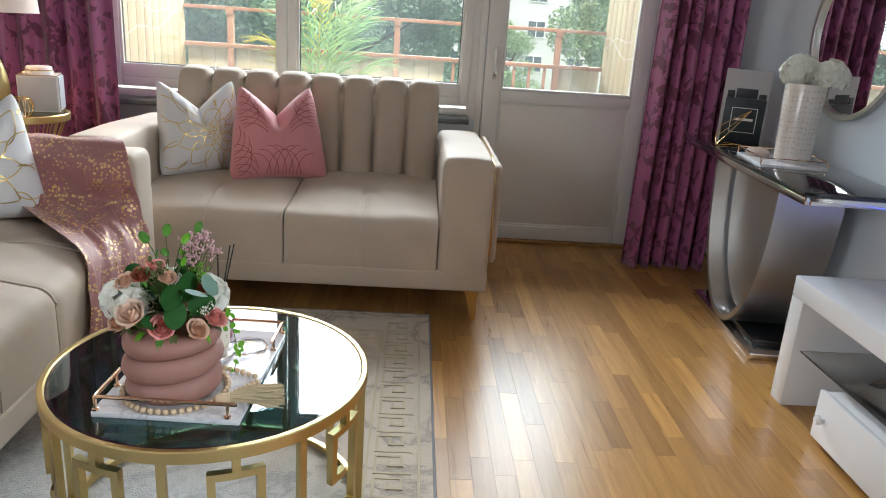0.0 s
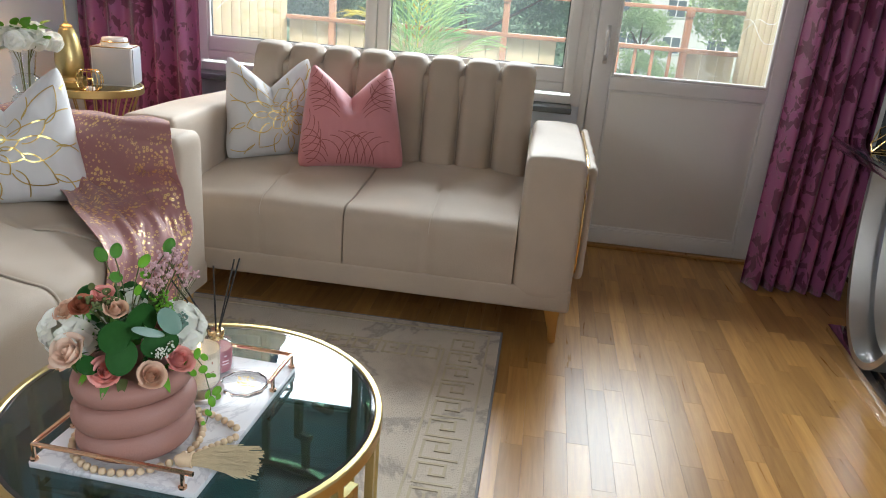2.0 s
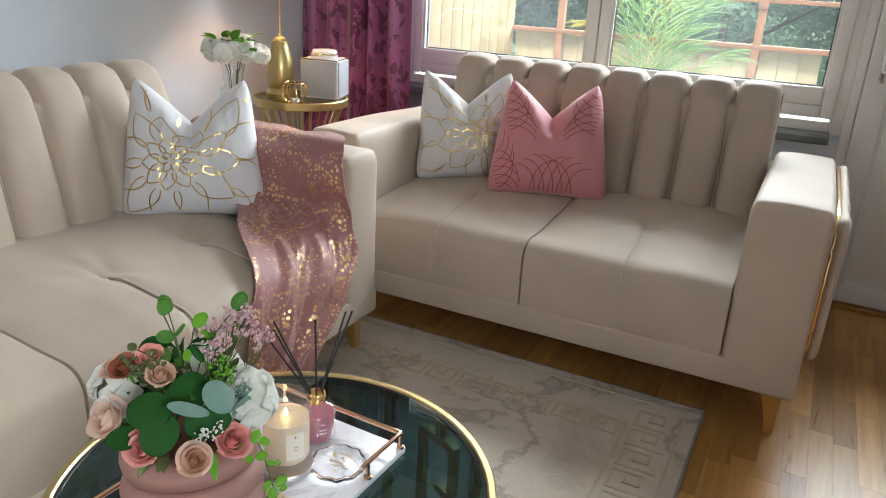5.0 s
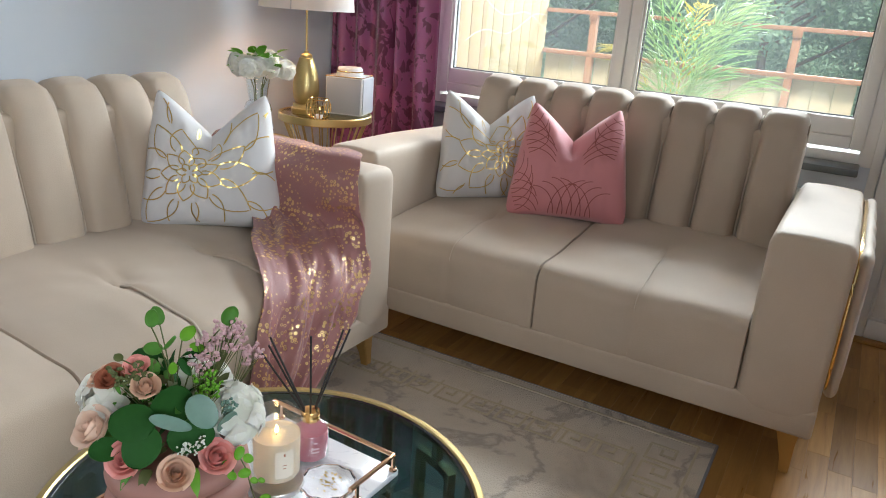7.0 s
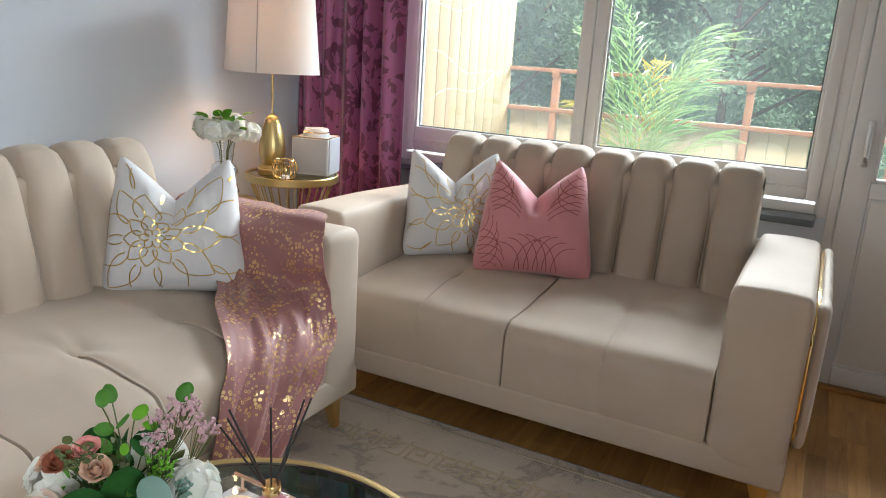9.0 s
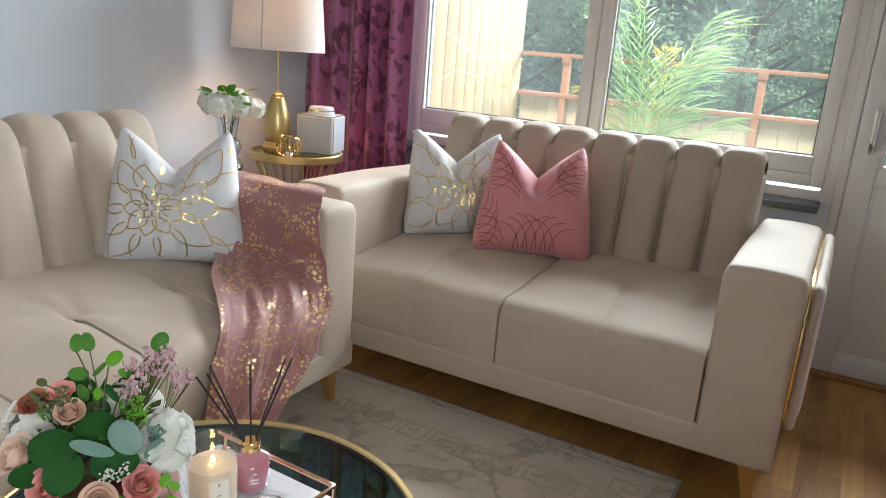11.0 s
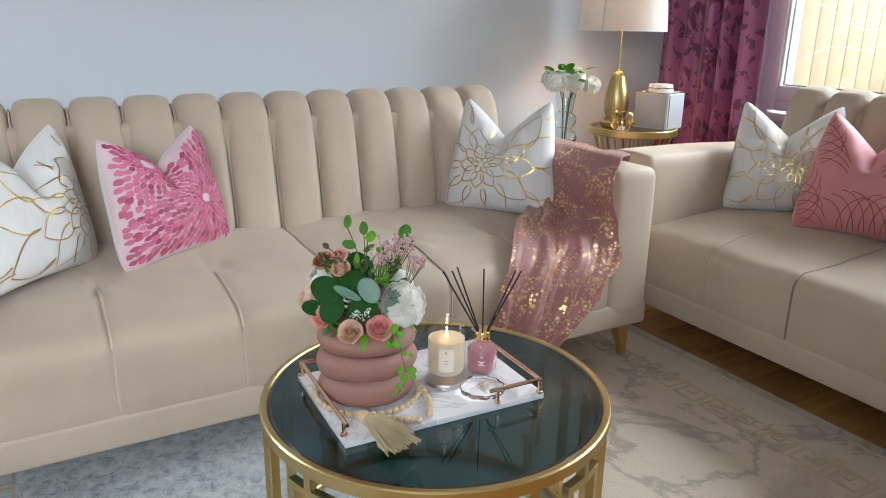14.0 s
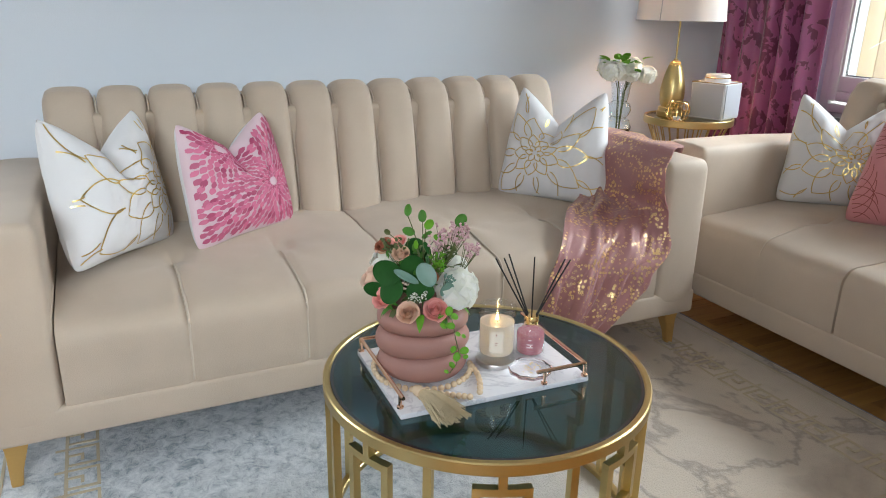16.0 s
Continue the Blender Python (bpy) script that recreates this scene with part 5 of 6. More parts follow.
for w, z in ((0.20, 0.046), (0.42, 0.034), (0.42, 0.027)):
    sheet(4, 1, lambda u, v: (0.0358 * math.cos(-0.6 - w / 2 + w * u), 0.0358 * math.sin(-0.6 - w / 2 + w * u), z + 0.003 * v), 0.0001, bm)
part("printed_bars", bm, M_PALEPINK, diff)

coaster = thing("crystal_coaster", pose(-0.303, 1.842, TTOP), "clear resin coaster with gold flakes on the tray", "coaster")
rnd = random.Random(9)
n = 44
rr = [0.050 + 0.0018 * math.sin(k / n * 6.283 * 11) + 0.003 * noise.noise(Vector((math.cos(k / n * 6.283) * 3, math.sin(k / n * 6.283) * 3, 0))) for k in range(n)]
bm = bmesh.new()
rings = [[bm.verts.new((q * rr[k] * math.cos(2 * math.pi * k / n), q * rr[k] * math.sin(2 * math.pi * k / n), z)) for k in range(n)] for q, z in ((0.97, 0.0005), (1.0, 0.003), (1.0, 0.008), (0.95, 0.010), (0.86, 0.0085))]
for a, b in zip(rings, rings[1:]):
    for k in range(n):
        bm.faces.new((a[k], a[(k + 1) % n], b[(k + 1) % n], b[k]))
bm.faces.new(rings[0][::-1]), bm.faces.new(rings[-1])
part("disc", bm, glass("clear_resin", (0.97, 0.97, 0.96), 0.06), coaster).visible_shadow = False
part("gilt_rim", tube([(rr[k] * math.cos(2 * math.pi * k / n), rr[k] * math.sin(2 * math.pi * k / n), 0.0085) for k in range(n)], 0.0006, 5, closed=True), M_ROSEGOLD, coaster)
bm = bmesh.new()
for k in range(40):
    a, q = rnd.uniform(0, 6.283), 0.028 * math.sqrt(rnd.random())
    p = Vector((q * math.cos(a), q * math.sin(a), 0.0090))
    s = rnd.uniform(0.0015, 0.004)
    vs = [bm.verts.new(p + Vector((s * math.cos(b + a), s * math.sin(b + a) * rnd.uniform(0.4, 1), rnd.uniform(0, 0.0006)))) for b in (0, 1.5, 3.1, 4.6)]
    bm.faces.new(vs)
part("gold_flakes", bm, M_FOIL, coaster)

beads = thing("bead_garland", pose(PX, PY, TTOP), "pale wooden bead garland with a jute tassel", "garland")
line = []
for k in range(200):
    t = k / 199
    if t < 0.62:
        a = radians(70 - 330 * t / 0.62)
        rad = 0.112 + 0.004 * math.sin(9 * t)
        line.append(Vector((rad * math.cos(a), rad * math.sin(a), 0.0075)))
pts = list(line)
bead_pts = []
acc = 1.0
prev = pts[0]
for p in pts:
    acc += (p - prev).length
    if acc >= 0.0138:
        bead_pts.append(p)
        acc = 0.0
    prev = p
for k in range(9):
    bead_pts.append(Vector((0.038, 0.105, 0.0075)).lerp(Vector((0.180, 0.055, 0.0075)), k / 9) + Vector((0, 0.012 * math.sin(k / 9 * 3.1), 0)))
for k in range(9):
    bead_pts.append(Vector((0.182, 0.046, 0.0075)).lerp(Vector((0.118, -0.045, 0.0075)), (k + 1) / 9))
bead_me = None
for p in bead_pts:
    if bead_me is None:
        bm = bmesh.new()
        bmesh.ops.create_uvsphere(bm, u_segments=10, v_segments=7, radius=0.0072)
        bead_me = mesh_of("bead", bm, M_BEAD)
    ob = new("bead", bead_me)
    ob.parent, ob.location = beads, p
tdir = Vector((1.0, 0.21, 0)).normalized()
tk = Vector((0.124, -0.060, 0.015))
tassel = part("tassel_head", lathe([(0, -0.02), (0.009, -0.016), (0.013, -0.006), (0.012, 0.004), (0.014, 0.012), (0, 0.014)], 16, Matrix.Translation(tk) @ tdir.to_track_quat("Z", "Y").to_matrix().to_4x4()), M_BEAD, beads)
bm = bmesh.new()
rnd = random.Random(31)
for k in range(260):
    a, q = rnd.uniform(0, 6.283), math.sqrt(rnd.random())
    side = Vector((-tdir.y, tdir.x, 0))
    s0 = tk + tdir * 0.010 + (side * math.cos(a) + Vector((0, 0, 1)) * math.sin(a)) * 0.010 * q
    L = rnd.uniform(0.095, 0.132)
    e = tk + tdir * L + side * math.cos(a) * 0.040 * q
    e.z = 0.003 + 0.034 * q * max(0, math.sin(a)) + rnd.uniform(0, 0.006)
    mid = s0.lerp(e, 0.5) + Vector((rnd.gauss(0, 0.003), rnd.gauss(0, 0.003), 0.007 * q))
    mid.z = max(mid.z, 0.004)
    tube([s0, s0.lerp(mid, 0.55) + Vector((0, 0, 0.002)), mid, mid.lerp(e, 0.5), e], 0.0011, 4, bm)
part("tassel_threads", bm, M_JUTE, beads, "frayed jute threads")


# ---- corner: side table and lamp ----
SX, SY, SZ = -1.735, 3.600, 0.735
side = thing("side_table", pose(SX, SY, 0), "round gold wire side table in the corner", "side table")
part("top", lathe([(0, SZ - 0.010), (0.196, SZ - 0.010), (0.199, SZ - 0.008), (0.199, SZ - 0.002), (0.196, SZ), (0, SZ)], 56), mat("dark_gold_plate", (0.34, 0.27, 0.12), 0.22, 1.0, 0.1, 7), side)
part("rim", ring_bar(0.1995, 0.210, SZ - 0.030, SZ + 0.004, 56), M_GOLD, side)
for k in range(26):
    a = 2 * math.pi * k / 26
    c, s = math.cos(a), math.sin(a)
    part("wire", tube([(0.196 * c, 0.196 * s, SZ - 0.012), (0.13 * c, 0.13 * s, SZ - 0.18), (0.095 * c, 0.095 * s, SZ - 0.36), (0.13 * c, 0.13 * s, 0.16), (0.19 * c, 0.19 * s, 0.012)], 0.0032, 6), M_GOLD, side)
part("base_ring", ring_bar(0.184, 0.196, 0.0, 0.012, 40), M_GOLD, side)

LX, LY = -1.800, 3.540
lamp = thing("table_lamp", pose(LX, LY, SZ), "gold textured table lamp, lit, with a white shade", "lamp")
part("foot", lathe([(0, 0), (0.062, 0), (0.064, 0.004), (0.064, 0.022), (0.058, 0.026), (0.058, 0.040), (0.052, 0.044), (0, 0.044)], 36), M_GOLD, lamp)
bm = bmesh.new()
def body_profile(z):
    t = (z - 0.044) / 0.20
    return 0.026 + 0.030 * math.sin(math.pi * min(1, (0.10 + 0.9 * t) ** 0.72)) ** 0.9 if t < 1 else 0.022
n, hgt = 56, 44
rows = []
for j in range(hgt + 1):
    z = 0.044 + 0.20 * j / hgt
    row = []
    for k in range(n):
        a = 2 * math.pi * k / n
        rad = body_profile(z) + 0.0022 * (1 if (k % 2) == (j % 2) else -0.4)
        row.append(bm.verts.new((rad * math.cos(a), rad * math.sin(a), z)))
    rows.append(row)
for a, b in zip(rows, rows[1:]):
    for k in range(n):
        bm.faces.new((a[k], a[(k + 1) % n], b[(k + 1) % n], b[k]))
part("body", bm, M_GOLD, lamp, "dimpled gold vase body", sharp=2)
part("neck", lathe([(0.020, 0.240), (0.026, 0.243), (0.026, 0.252), (0.018, 0.258), (0.010, 0.262), (0.010, 0.270), (0, 0.270)], 24), M_GOLD, lamp)
part("stem", lathe([(0, 0.265), (0.0045, 0.265), (0.0045, 0.52), (0, 0.52)], 12), M_GOLD, lamp)
part("bulb", lathe([(0, 0.52), (0.012, 0.525), (0.028, 0.56), (0.026, 0.585), (0, 0.60)], 20), M_BULB, lamp)
sh0, sh1 = 0.445, 0.775
shade = part("shade", lathe([(0.204, sh0), (0.178, sh1), (0.1765, sh1), (0.2025, sh0), (0.204, sh0)], 64), M_SHADE, lamp, "white linen drum shade")
part("shade_wire", tube([(0.2025 * math.cos(2 * math.pi * k / 48), 0.2025 * math.sin(2 * math.pi * k / 48), sh0 + 0.001) for k in range(48)], 0.0022, 6, closed=True), M_WHITE, shade)
part("shade_seam", tube([(0.2043 * math.cos(radians(-68)), 0.2043 * math.sin(radians(-68)), sh0), (0.1785 * math.cos(radians(-68)), 0.1785 * math.sin(radians(-68)), sh1)], 0.0035, 6, flat=0.3), M_GREYBOX, shade)
bulb = new("lamp_light", bpy.data.lights.new("lamp_light", "POINT"))
bulb.data.energy, bulb.data.color, bulb.data.shadow_soft_size = 6.5, (1.0, 0.52, 0.23), 0.05
bulb.location = (LX, LY, SZ + 0.61)

caddy = thing("ceramic_jar", pose(-1.680, 3.702, SZ, 0, 0, 17), "square white and grey lidded jar with gold edges", "jar")
part("body", softbox(-0.086, 0.086, -0.080, 0.080, 0.0, 0.170, 0.006, (2, 2, 2)), M_BOX, caddy)
part("grey_face", boxes((-0.079, 0.079, -0.0825, -0.079, 0.008, 0.162), bev=0.001), M_GREYBOX, caddy)
part("grey_face", boxes((0.087, 0.0905, -0.071, 0.071, 0.008, 0.162), bev=0.001), M_GREYBOX, caddy)
part("gold_edge", tube([(-0.0855, -0.0805, 0.169), (0.0855, -0.0805, 0.169), (0.0855, 0.0775, 0.169), (-0.0855, 0.0775, 0.169)], 0.0022, 6, closed=True), M_BRASS, caddy)
lid = part("lid", lathe([(0, 0.170), (0.058, 0.170), (0.060, 0.173), (0.060, 0.190), (0.056, 0.193), (0.056, 0.200), (0.052, 0.206), (0, 0.208)], 36), M_BOX, caddy, "round white lid with gold band")
part("gold_band", ring_bar(0.0585, 0.0612, 0.187, 0.192, 36, 0.0005), M_BRASS, lid)

votive = thing("wire_votive", pose(-1.657, 3.455, SZ), "gold wire tealight holder", "candle holder")
for k in range(16):
    a = 2 * math.pi * k / 16
    c, s = math.cos(a), math.sin(a)
    part("wire", tube([(r * c, r * s, z) for r, z in ((0.030, 0.003), (0.046, 0.015), (0.054, 0.040), (0.052, 0.062), (0.042, 0.085))], 0.0020, 5), M_BRASS, votive)
part("ring", tube([(0.042 * math.cos(2 * math.pi * k / 32), 0.042 * math.sin(2 * math.pi * k / 32), 0.085) for k in range(32)], 0.0026, 6, closed=True), M_BRASS, votive)
part("ring", tube([(0.030 * math.cos(2 * math.pi * k / 32), 0.030 * math.sin(2 * math.pi * k / 32), 0.003) for k in range(32)], 0.0026, 6, closed=True), M_BRASS, votive)
part("tealight", lathe([(0, 0.003), (0.019, 0.003), (0.019, 0.018), (0.017, 0.0185), (0.017, 0.016), (0, 0.016)], 20), M_BOX, votive)

# glass bubble vase on a low stand behind the sofa's end
VX, VY = -1.753, 3.190
stool = thing("plant_stand", pose(VX, VY, 0), "small round gold stand behind the sofa end", "stand")
part("top", lathe([(0, 0.655), (0.13, 0.655), (0.133, 0.658), (0.133, 0.667), (0.13, 0.670), (0, 0.670)], 40), M_GOLD, stool)
for k in range(3):
    a = 2 * math.pi * k / 3 + 0.4
    part("leg", tube([(0.10 * math.cos(a), 0.10 * math.sin(a), 0.656), (0.13 * math.cos(a), 0.13 * math.sin(a), 0.0)], 0.007, 8), M_GOLD, stool)
vase = thing("glass_vase", pose(VX, VY, 0.670), "iridescent glass bubble vase holding white flowers", "vase")
M_IRIS = glass("iridescent_glass", (0.86, 0.93, 0.98), 0.02)
M_IRIS.node_tree.nodes["Principled BSDF"].inputs["Thin Film Thickness"].default_value = 420
prof = [(0, 0.0), (0.045, 0.0), (0.050, 0.006), (0.062, 0.035), (0.052, 0.068), (0.036, 0.078), (0.048, 0.094), (0.056, 0.118), (0.048, 0.142), (0.034, 0.152), (0.038, 0.165), (0.042, 0.20), (0.048, 0.238)]
part("glass_body", lathe(prof + [(r - 0.003, z + (0.006 if z < 0.01 else 0)) for r, z in reversed(prof[1:])] + [(0, 0.006)], 40), M_IRIS, vase).visible_shadow = False
rnd = random.Random(77)
for k in range(9):
    a = rnd.uniform(0, 6.283)
    tip = Vector((0.07 * math.cos(a) * rnd.uniform(0.3, 1), 0.07 * math.sin(a) * rnd.uniform(0.3, 1), rnd.uniform(0.27, 0.32)))
    part("stem", tube([(0.008 * math.cos(a), 0.008 * math.sin(a), 0.02), (0.02 * math.cos(a), 0.02 * math.sin(a), 0.2), tip], 0.0016, 5), M_STEM, vase)
for k in range(11):
    a = 2 * math.pi * k / 11 + rnd.uniform(-.2, .2)
    q = rnd.uniform(0.04, 0.115)
    bm = bmesh.new()
    c = Vector((q * math.cos(a), q * math.sin(a), 0.315 - 0.45 * (q - 0.04) + rnd.uniform(-0.015, 0.015)))
    for j in range(9):
        d = Vector((rnd.gauss(0, 1), rnd.gauss(0, 1), rnd.gauss(0.5, 0.8))).normalized()
        blossom(bm, c + d * 0.026, d, 0.034, 5)
    part("white_blossom", bm, M_WHITEPETAL, vase, sharp=180)
for k in range(34):
    a, q = rnd.uniform(0, 6.283), rnd.uniform(0.02, 0.10)
    bm = bmesh.new()
    leaf(bm, aim((q * math.cos(a), q * math.sin(a), rnd.uniform(0.275, 0.345)), (math.cos(a), math.sin(a), rnd.uniform(-0.1, 1)), rnd.uniform(-50, 50)), 0.056, 0.018, 0.2)
    part("leaf", bm, M_LIME, vase)


# ---- curtains ----
def curtain(name, x0, x1, yc, z0, z1, waves, amp, label, seed, flare=0.0):
    c = thing(name, None, label, "curtain", "purple curtains")
    rnd = random.Random(seed)
    ph = [rnd.uniform(0, 6.28) for _ in range(4)]

    def cloth(u, v):
        w = u + 0.012 * math.sin(u * 17 + ph[0]) + 0.006 * math.sin(v * 5 + u * 9 + ph[1])
        a = amp * (0.75 + 0.25 * math.sin(u * 7 + ph[2])) * (0.85 + 0.2 * (1 - v))
        s = math.sin(2 * math.pi * waves * w + 0.25 * math.sin(v * 4 + ph[3]))
        y = yc + a * s + 0.25 * a * math.sin(4 * math.pi * waves * w + 1.0)
        x = x0 + (x1 - x0) * u + flare * (1 - v) * (u - 0.5) + 0.010 * math.cos(2 * math.pi * waves * w) + 0.012 * math.sin(v * 3 + ph[1])
        return (x, y, z0 + (z1 - z0) * v)

    part("cloth", sheet(int(waves * 18), 40, cloth, 0.002), M_CURTAIN, c, sharp=180)
    part("heading_tape", sheet(int(waves * 18), 1, lambda u, v: Vector(cloth(u, 0.985 + 0.014 * v)) + Vector((0, 0.003, 0)), 0.002), M_CURTAIN, c)
    return c


curtain("curtain", -2.16, -1.485, 4.16, 0.01, 2.40, 5.5, 0.052, "purple damask satin curtain beside the lamp corner", 3)
curtain("curtain", 1.325, 1.76, 4.04, 0.005, 2.40, 6.0, 0.048, "purple damask satin curtain beside the balcony door", 8, 0.02)
rail = structure("curtain_rail", tube([(-2.19, 4.2, 2.43), (1.94, 4.2, 2.43)], 0.012, 10), M_STEEL, "steel curtain rail under the ceiling", "curtain rail")
for x in (-2.1, -0.1, 1.9):
    part("rail_bracket", boxes((x - 0.01, x + 0.01, 4.195, WY1, 2.425, 2.445)), M_STEEL, rail)

# ---- console with its things ----
CM = pose(1.685, 3.22, 0, 0, 0, -3.0)
con = thing("console_table", CM, "black glass console table on curved steel legs", "console table")
part("top", boxes((-0.205, 0.205, -0.70, 0.70, 0.767, 0.785), bev=0.005), M_BLACKGLASS, con, "black glass top")
part("edge_frame", boxes((-0.190, -0.168, -0.68, 0.68, 0.735, 0.766), (0.168, 0.190, -0.68, 0.68, 0.735, 0.766), (-0.168, 0.168, -0.68, -0.658, 0.735, 0.766), (-0.168, 0.168, 0.658, 0.68, 0.735, 0.766), bev=0.006), M_CHROME, con, "chrome under-frame")
part("plinth", boxes((-0.130, 0.20, -0.385, 0.385, 0.0, 0.032), bev=0.004), M_CHROME, con, "stepped chrome plinth")
part("plinth_step", boxes((-0.090, 0.165, -0.31, 0.31, 0.033, 0.062), bev=0.004), M_BLACKGLASS, con)


def u_band(u, v):
    """A wide steel band bent to a U, from under one end of the top to under the other."""
    a = math.pi * (v - 0.5)
    c = max(0.0, math.cos(a))
    return (-0.135 + 0.27 * u, 0.335 * math.sin(a), 0.0635 + 0.670 * (1 - c ** 0.9))


part("curved_leg", sheet(3, 48, u_band, 0.026), M_STEEL, con, "wide brushed steel band bent to a U")
bm = bmesh.new()
rows = []
for k in range(25):
    a = math.pi * (k / 24 - 0.5)
    c = max(0.0, math.cos(a))
    y, z = 0.305 * math.sin(a), 0.092 + 0.640 * (1 - c ** 0.9)
    rows.append([bm.verts.new((x, y, q)) for x in (-0.052, -0.040) for q in (z, 0.734)])
for a, b in zip(rows, rows[1:]):
    for i, j in ((0, 1), (1, 3), (3, 2), (2, 0)):
        bm.faces.new((a[i], a[j], b[j], b[i]))
part("inner_plate", bm, M_STEEL, con, "brushed steel plate inside the U")

CT = 0.785
book = thing("gift_bag", pose(1.700, 3.690, CT, 0, 0, -24), "pale grey paper bag with a black bottle shape", "gift bag")
part("bag", boxes((-0.105, 0.105, 0.0, 0.070, 0.0, 0.350), bev=0.003), M_CARD, book)
part("bottle_shape", boxes((-0.088, 0.098, -0.006, -0.0005, 0.0, 0.215), (-0.045, 0.052, -0.006, -0.0005, 0.216, 0.262), (-0.085, -0.052, -0.006, -0.0005, 0.2165, 0.250), (0.060, 0.094, -0.006, -0.0005, 0.2165, 0.240), bev=0.002), M_BLACKCARD, book)
part("square_outline", boxes(*frame_rows(-0.052, 0.066, 0.050, 0.170, 0.0028, -0.0078, -0.0062), bev=0), M_CABLE, book)
part("plain_bar", boxes((-0.036, 0.050, -0.0078, -0.0062, 0.108, 0.120), bev=0), M_CABLE, book)
hex_ = thing("geometric_ornament", pose(1.590, 3.560, CT), "gold wire geometric ornament", "ornament")
P = [Vector(v) for v in ((-0.05, 0.0, 0.0025), (0.08, 0.02, 0.0025), (0.02, 0.08, 0.0025), (-0.055, 0.01, 0.035), (0.115, 0.05, 0.165), (-0.02, 0.05, 0.09))]
for a, b in ((0, 1), (1, 2), (2, 0), (0, 3), (3, 4), (2, 5), (3, 5), (5, 4), (0, 4)):
    part("wire", tube([P[a], P[b]], 0.0024, 6), M_BRASS, hex_)
ctray = thing("mirror_tray", pose(1.650, 3.140, CT, 0, 0, -6), "small marble tray with rose-gold rails on the console", "tray")
part("plate", boxes((-0.135, 0.135, -0.15, 0.15, 0.0, 0.012), bev=0.002), M_MARBLE, ctray)
part("rail", tube([(-0.132, -0.147, 0.038), (0.132, -0.147, 0.038), (0.132, 0.147, 0.038), (-0.132, 0.147, 0.038)], 0.0028, 6, closed=True), M_ROSEGOLD, ctray)
for x, y in ((-0.132, -0.147), (0.132, -0.147), (0.132, 0.147), (-0.132, 0.147)):
    part("post", tube([(x, y, 0.012), (x, y, 0.038)], 0.0028, 6), M_ROSEGOLD, ctray)
dish = thing("shell_dish", pose(1.585, 3.225, CT + 0.012), "small pearly lidded dish", "dish")
part("bowl", lathe([(0, 0), (0.036, 0), (0.050, 0.012), (0.052, 0.020), (0.036, 0.032), (0, 0.036)], 28), mat("pearly_shell", (0.62, 0.50, 0.44), 0.25, 0.2, 0.2, 30), dish)
cv = thing("ceramic_vase", pose(1.685, 3.120, CT + 0.012), "tall white vase with gilt relief, holding hydrangeas", "vase")
part("body", lathe([(0, 0), (0.066, 0), (0.070, 0.004), (0.073, 0.14), (0.080, 0.315), (0.078, 0.320), (0.073, 0.316), (0.066, 0.14), (0.062, 0.02), (0, 0.02)], 44), mat("pearl_ceramic", (0.70, 0.64, 0.60), 0.32, 0.15, 0.06, 9), cv)
bm = bmesh.new()
rnd = random.Random(5)
for k in range(26):
    for q in range(7):
        a, z = 2 * math.pi * k / 26, 0.018 + 0.042 * q + rnd.uniform(0, 0.008)
        rad = 0.0703 + 0.0098 * z / 0.315 + 0.0006
        L = rnd.uniform(0.08, 0.17)
        for w in range(2):
            sheet(4, 1, lambda u, v: (rad * math.cos(a + L * u), rad * math.sin(a + L * u), z + 0.016 * w + (0.007 if w else -0.007) * math.sin(u * 3.1) + 0.0022 * v), 0.0, bm)
part("relief_marks", bm, mat("bronze_relief", (0.34, 0.22, 0.16), 0.4, 0.4, 0.2, 20), cv)
for p, r_, sd in (((-0.03, 0.02, 0.365), 0.066, 41), ((0.06, -0.065, 0.355), 0.062, 42), ((0.03, 0.06, 0.355), 0.055, 43)):
    hydrangea("hydrangea", p, r_, cv, sd, 230, 0.018)
mir = thing("round_mirror", pose(1.945, 3.255, 1.325, 0, -90, 0), "round mirror with a silver frame on the wall", "mirror")
part("glass", lathe([(0, 0.006), (0.335, 0.006), (0.335, 0.002), (0, 0.002)], 72), M_MIRROR, mir)
part("frame", ring_bar(0.335, 0.36, 0.0, 0.025, 72), M_STEEL, mir)

# ---- television bench ----
tv = thing("tv_bench", pose(1.490, 2.55, 0), "white lacquered television bench with glass shelf", "tv bench")
part("end_panel", boxes((0.0, 0.42, -0.08, 0.0, 0.0, 0.405), bev=0.003), M_LACQUER, tv)
part("end_panel", boxes((0.0, 0.42, -1.65, -1.60, 0.0, 0.405), bev=0.003), M_LACQUER, tv)
part("top", boxes((0.0, 0.42, -1.65, 0.0, 0.406, 0.48), bev=0.003), M_LACQUER, tv)
part("back_panel", boxes((0.40, 0.418, -1.60, -0.081, 0.02, 0.405), bev=0.002), M_LACQUER, tv)
part("glass_shelf", boxes((0.03, 0.399, -1.60, -0.081, 0.215, 0.221), bev=0.001), M_GLASS, tv)
dr = thing("drawer_unit", pose(1.485, 2.235, 0), "white lacquered low drawer unit with round knobs", "drawer unit")
part("carcass", boxes((0.012, 0.40, -1.2, 0.0, 0.03, 0.185), bev=0.003), M_LACQUER, dr)
part("drawer_front", boxes((-0.008, 0.011, -0.60, 0.004, 0.02, 0.19), bev=0.003), M_LACQUER, dr)
part("drawer_front", boxes((-0.008, 0.011, -1.20, -0.605, 0.02, 0.19), bev=0.003), M_LACQUER, dr)
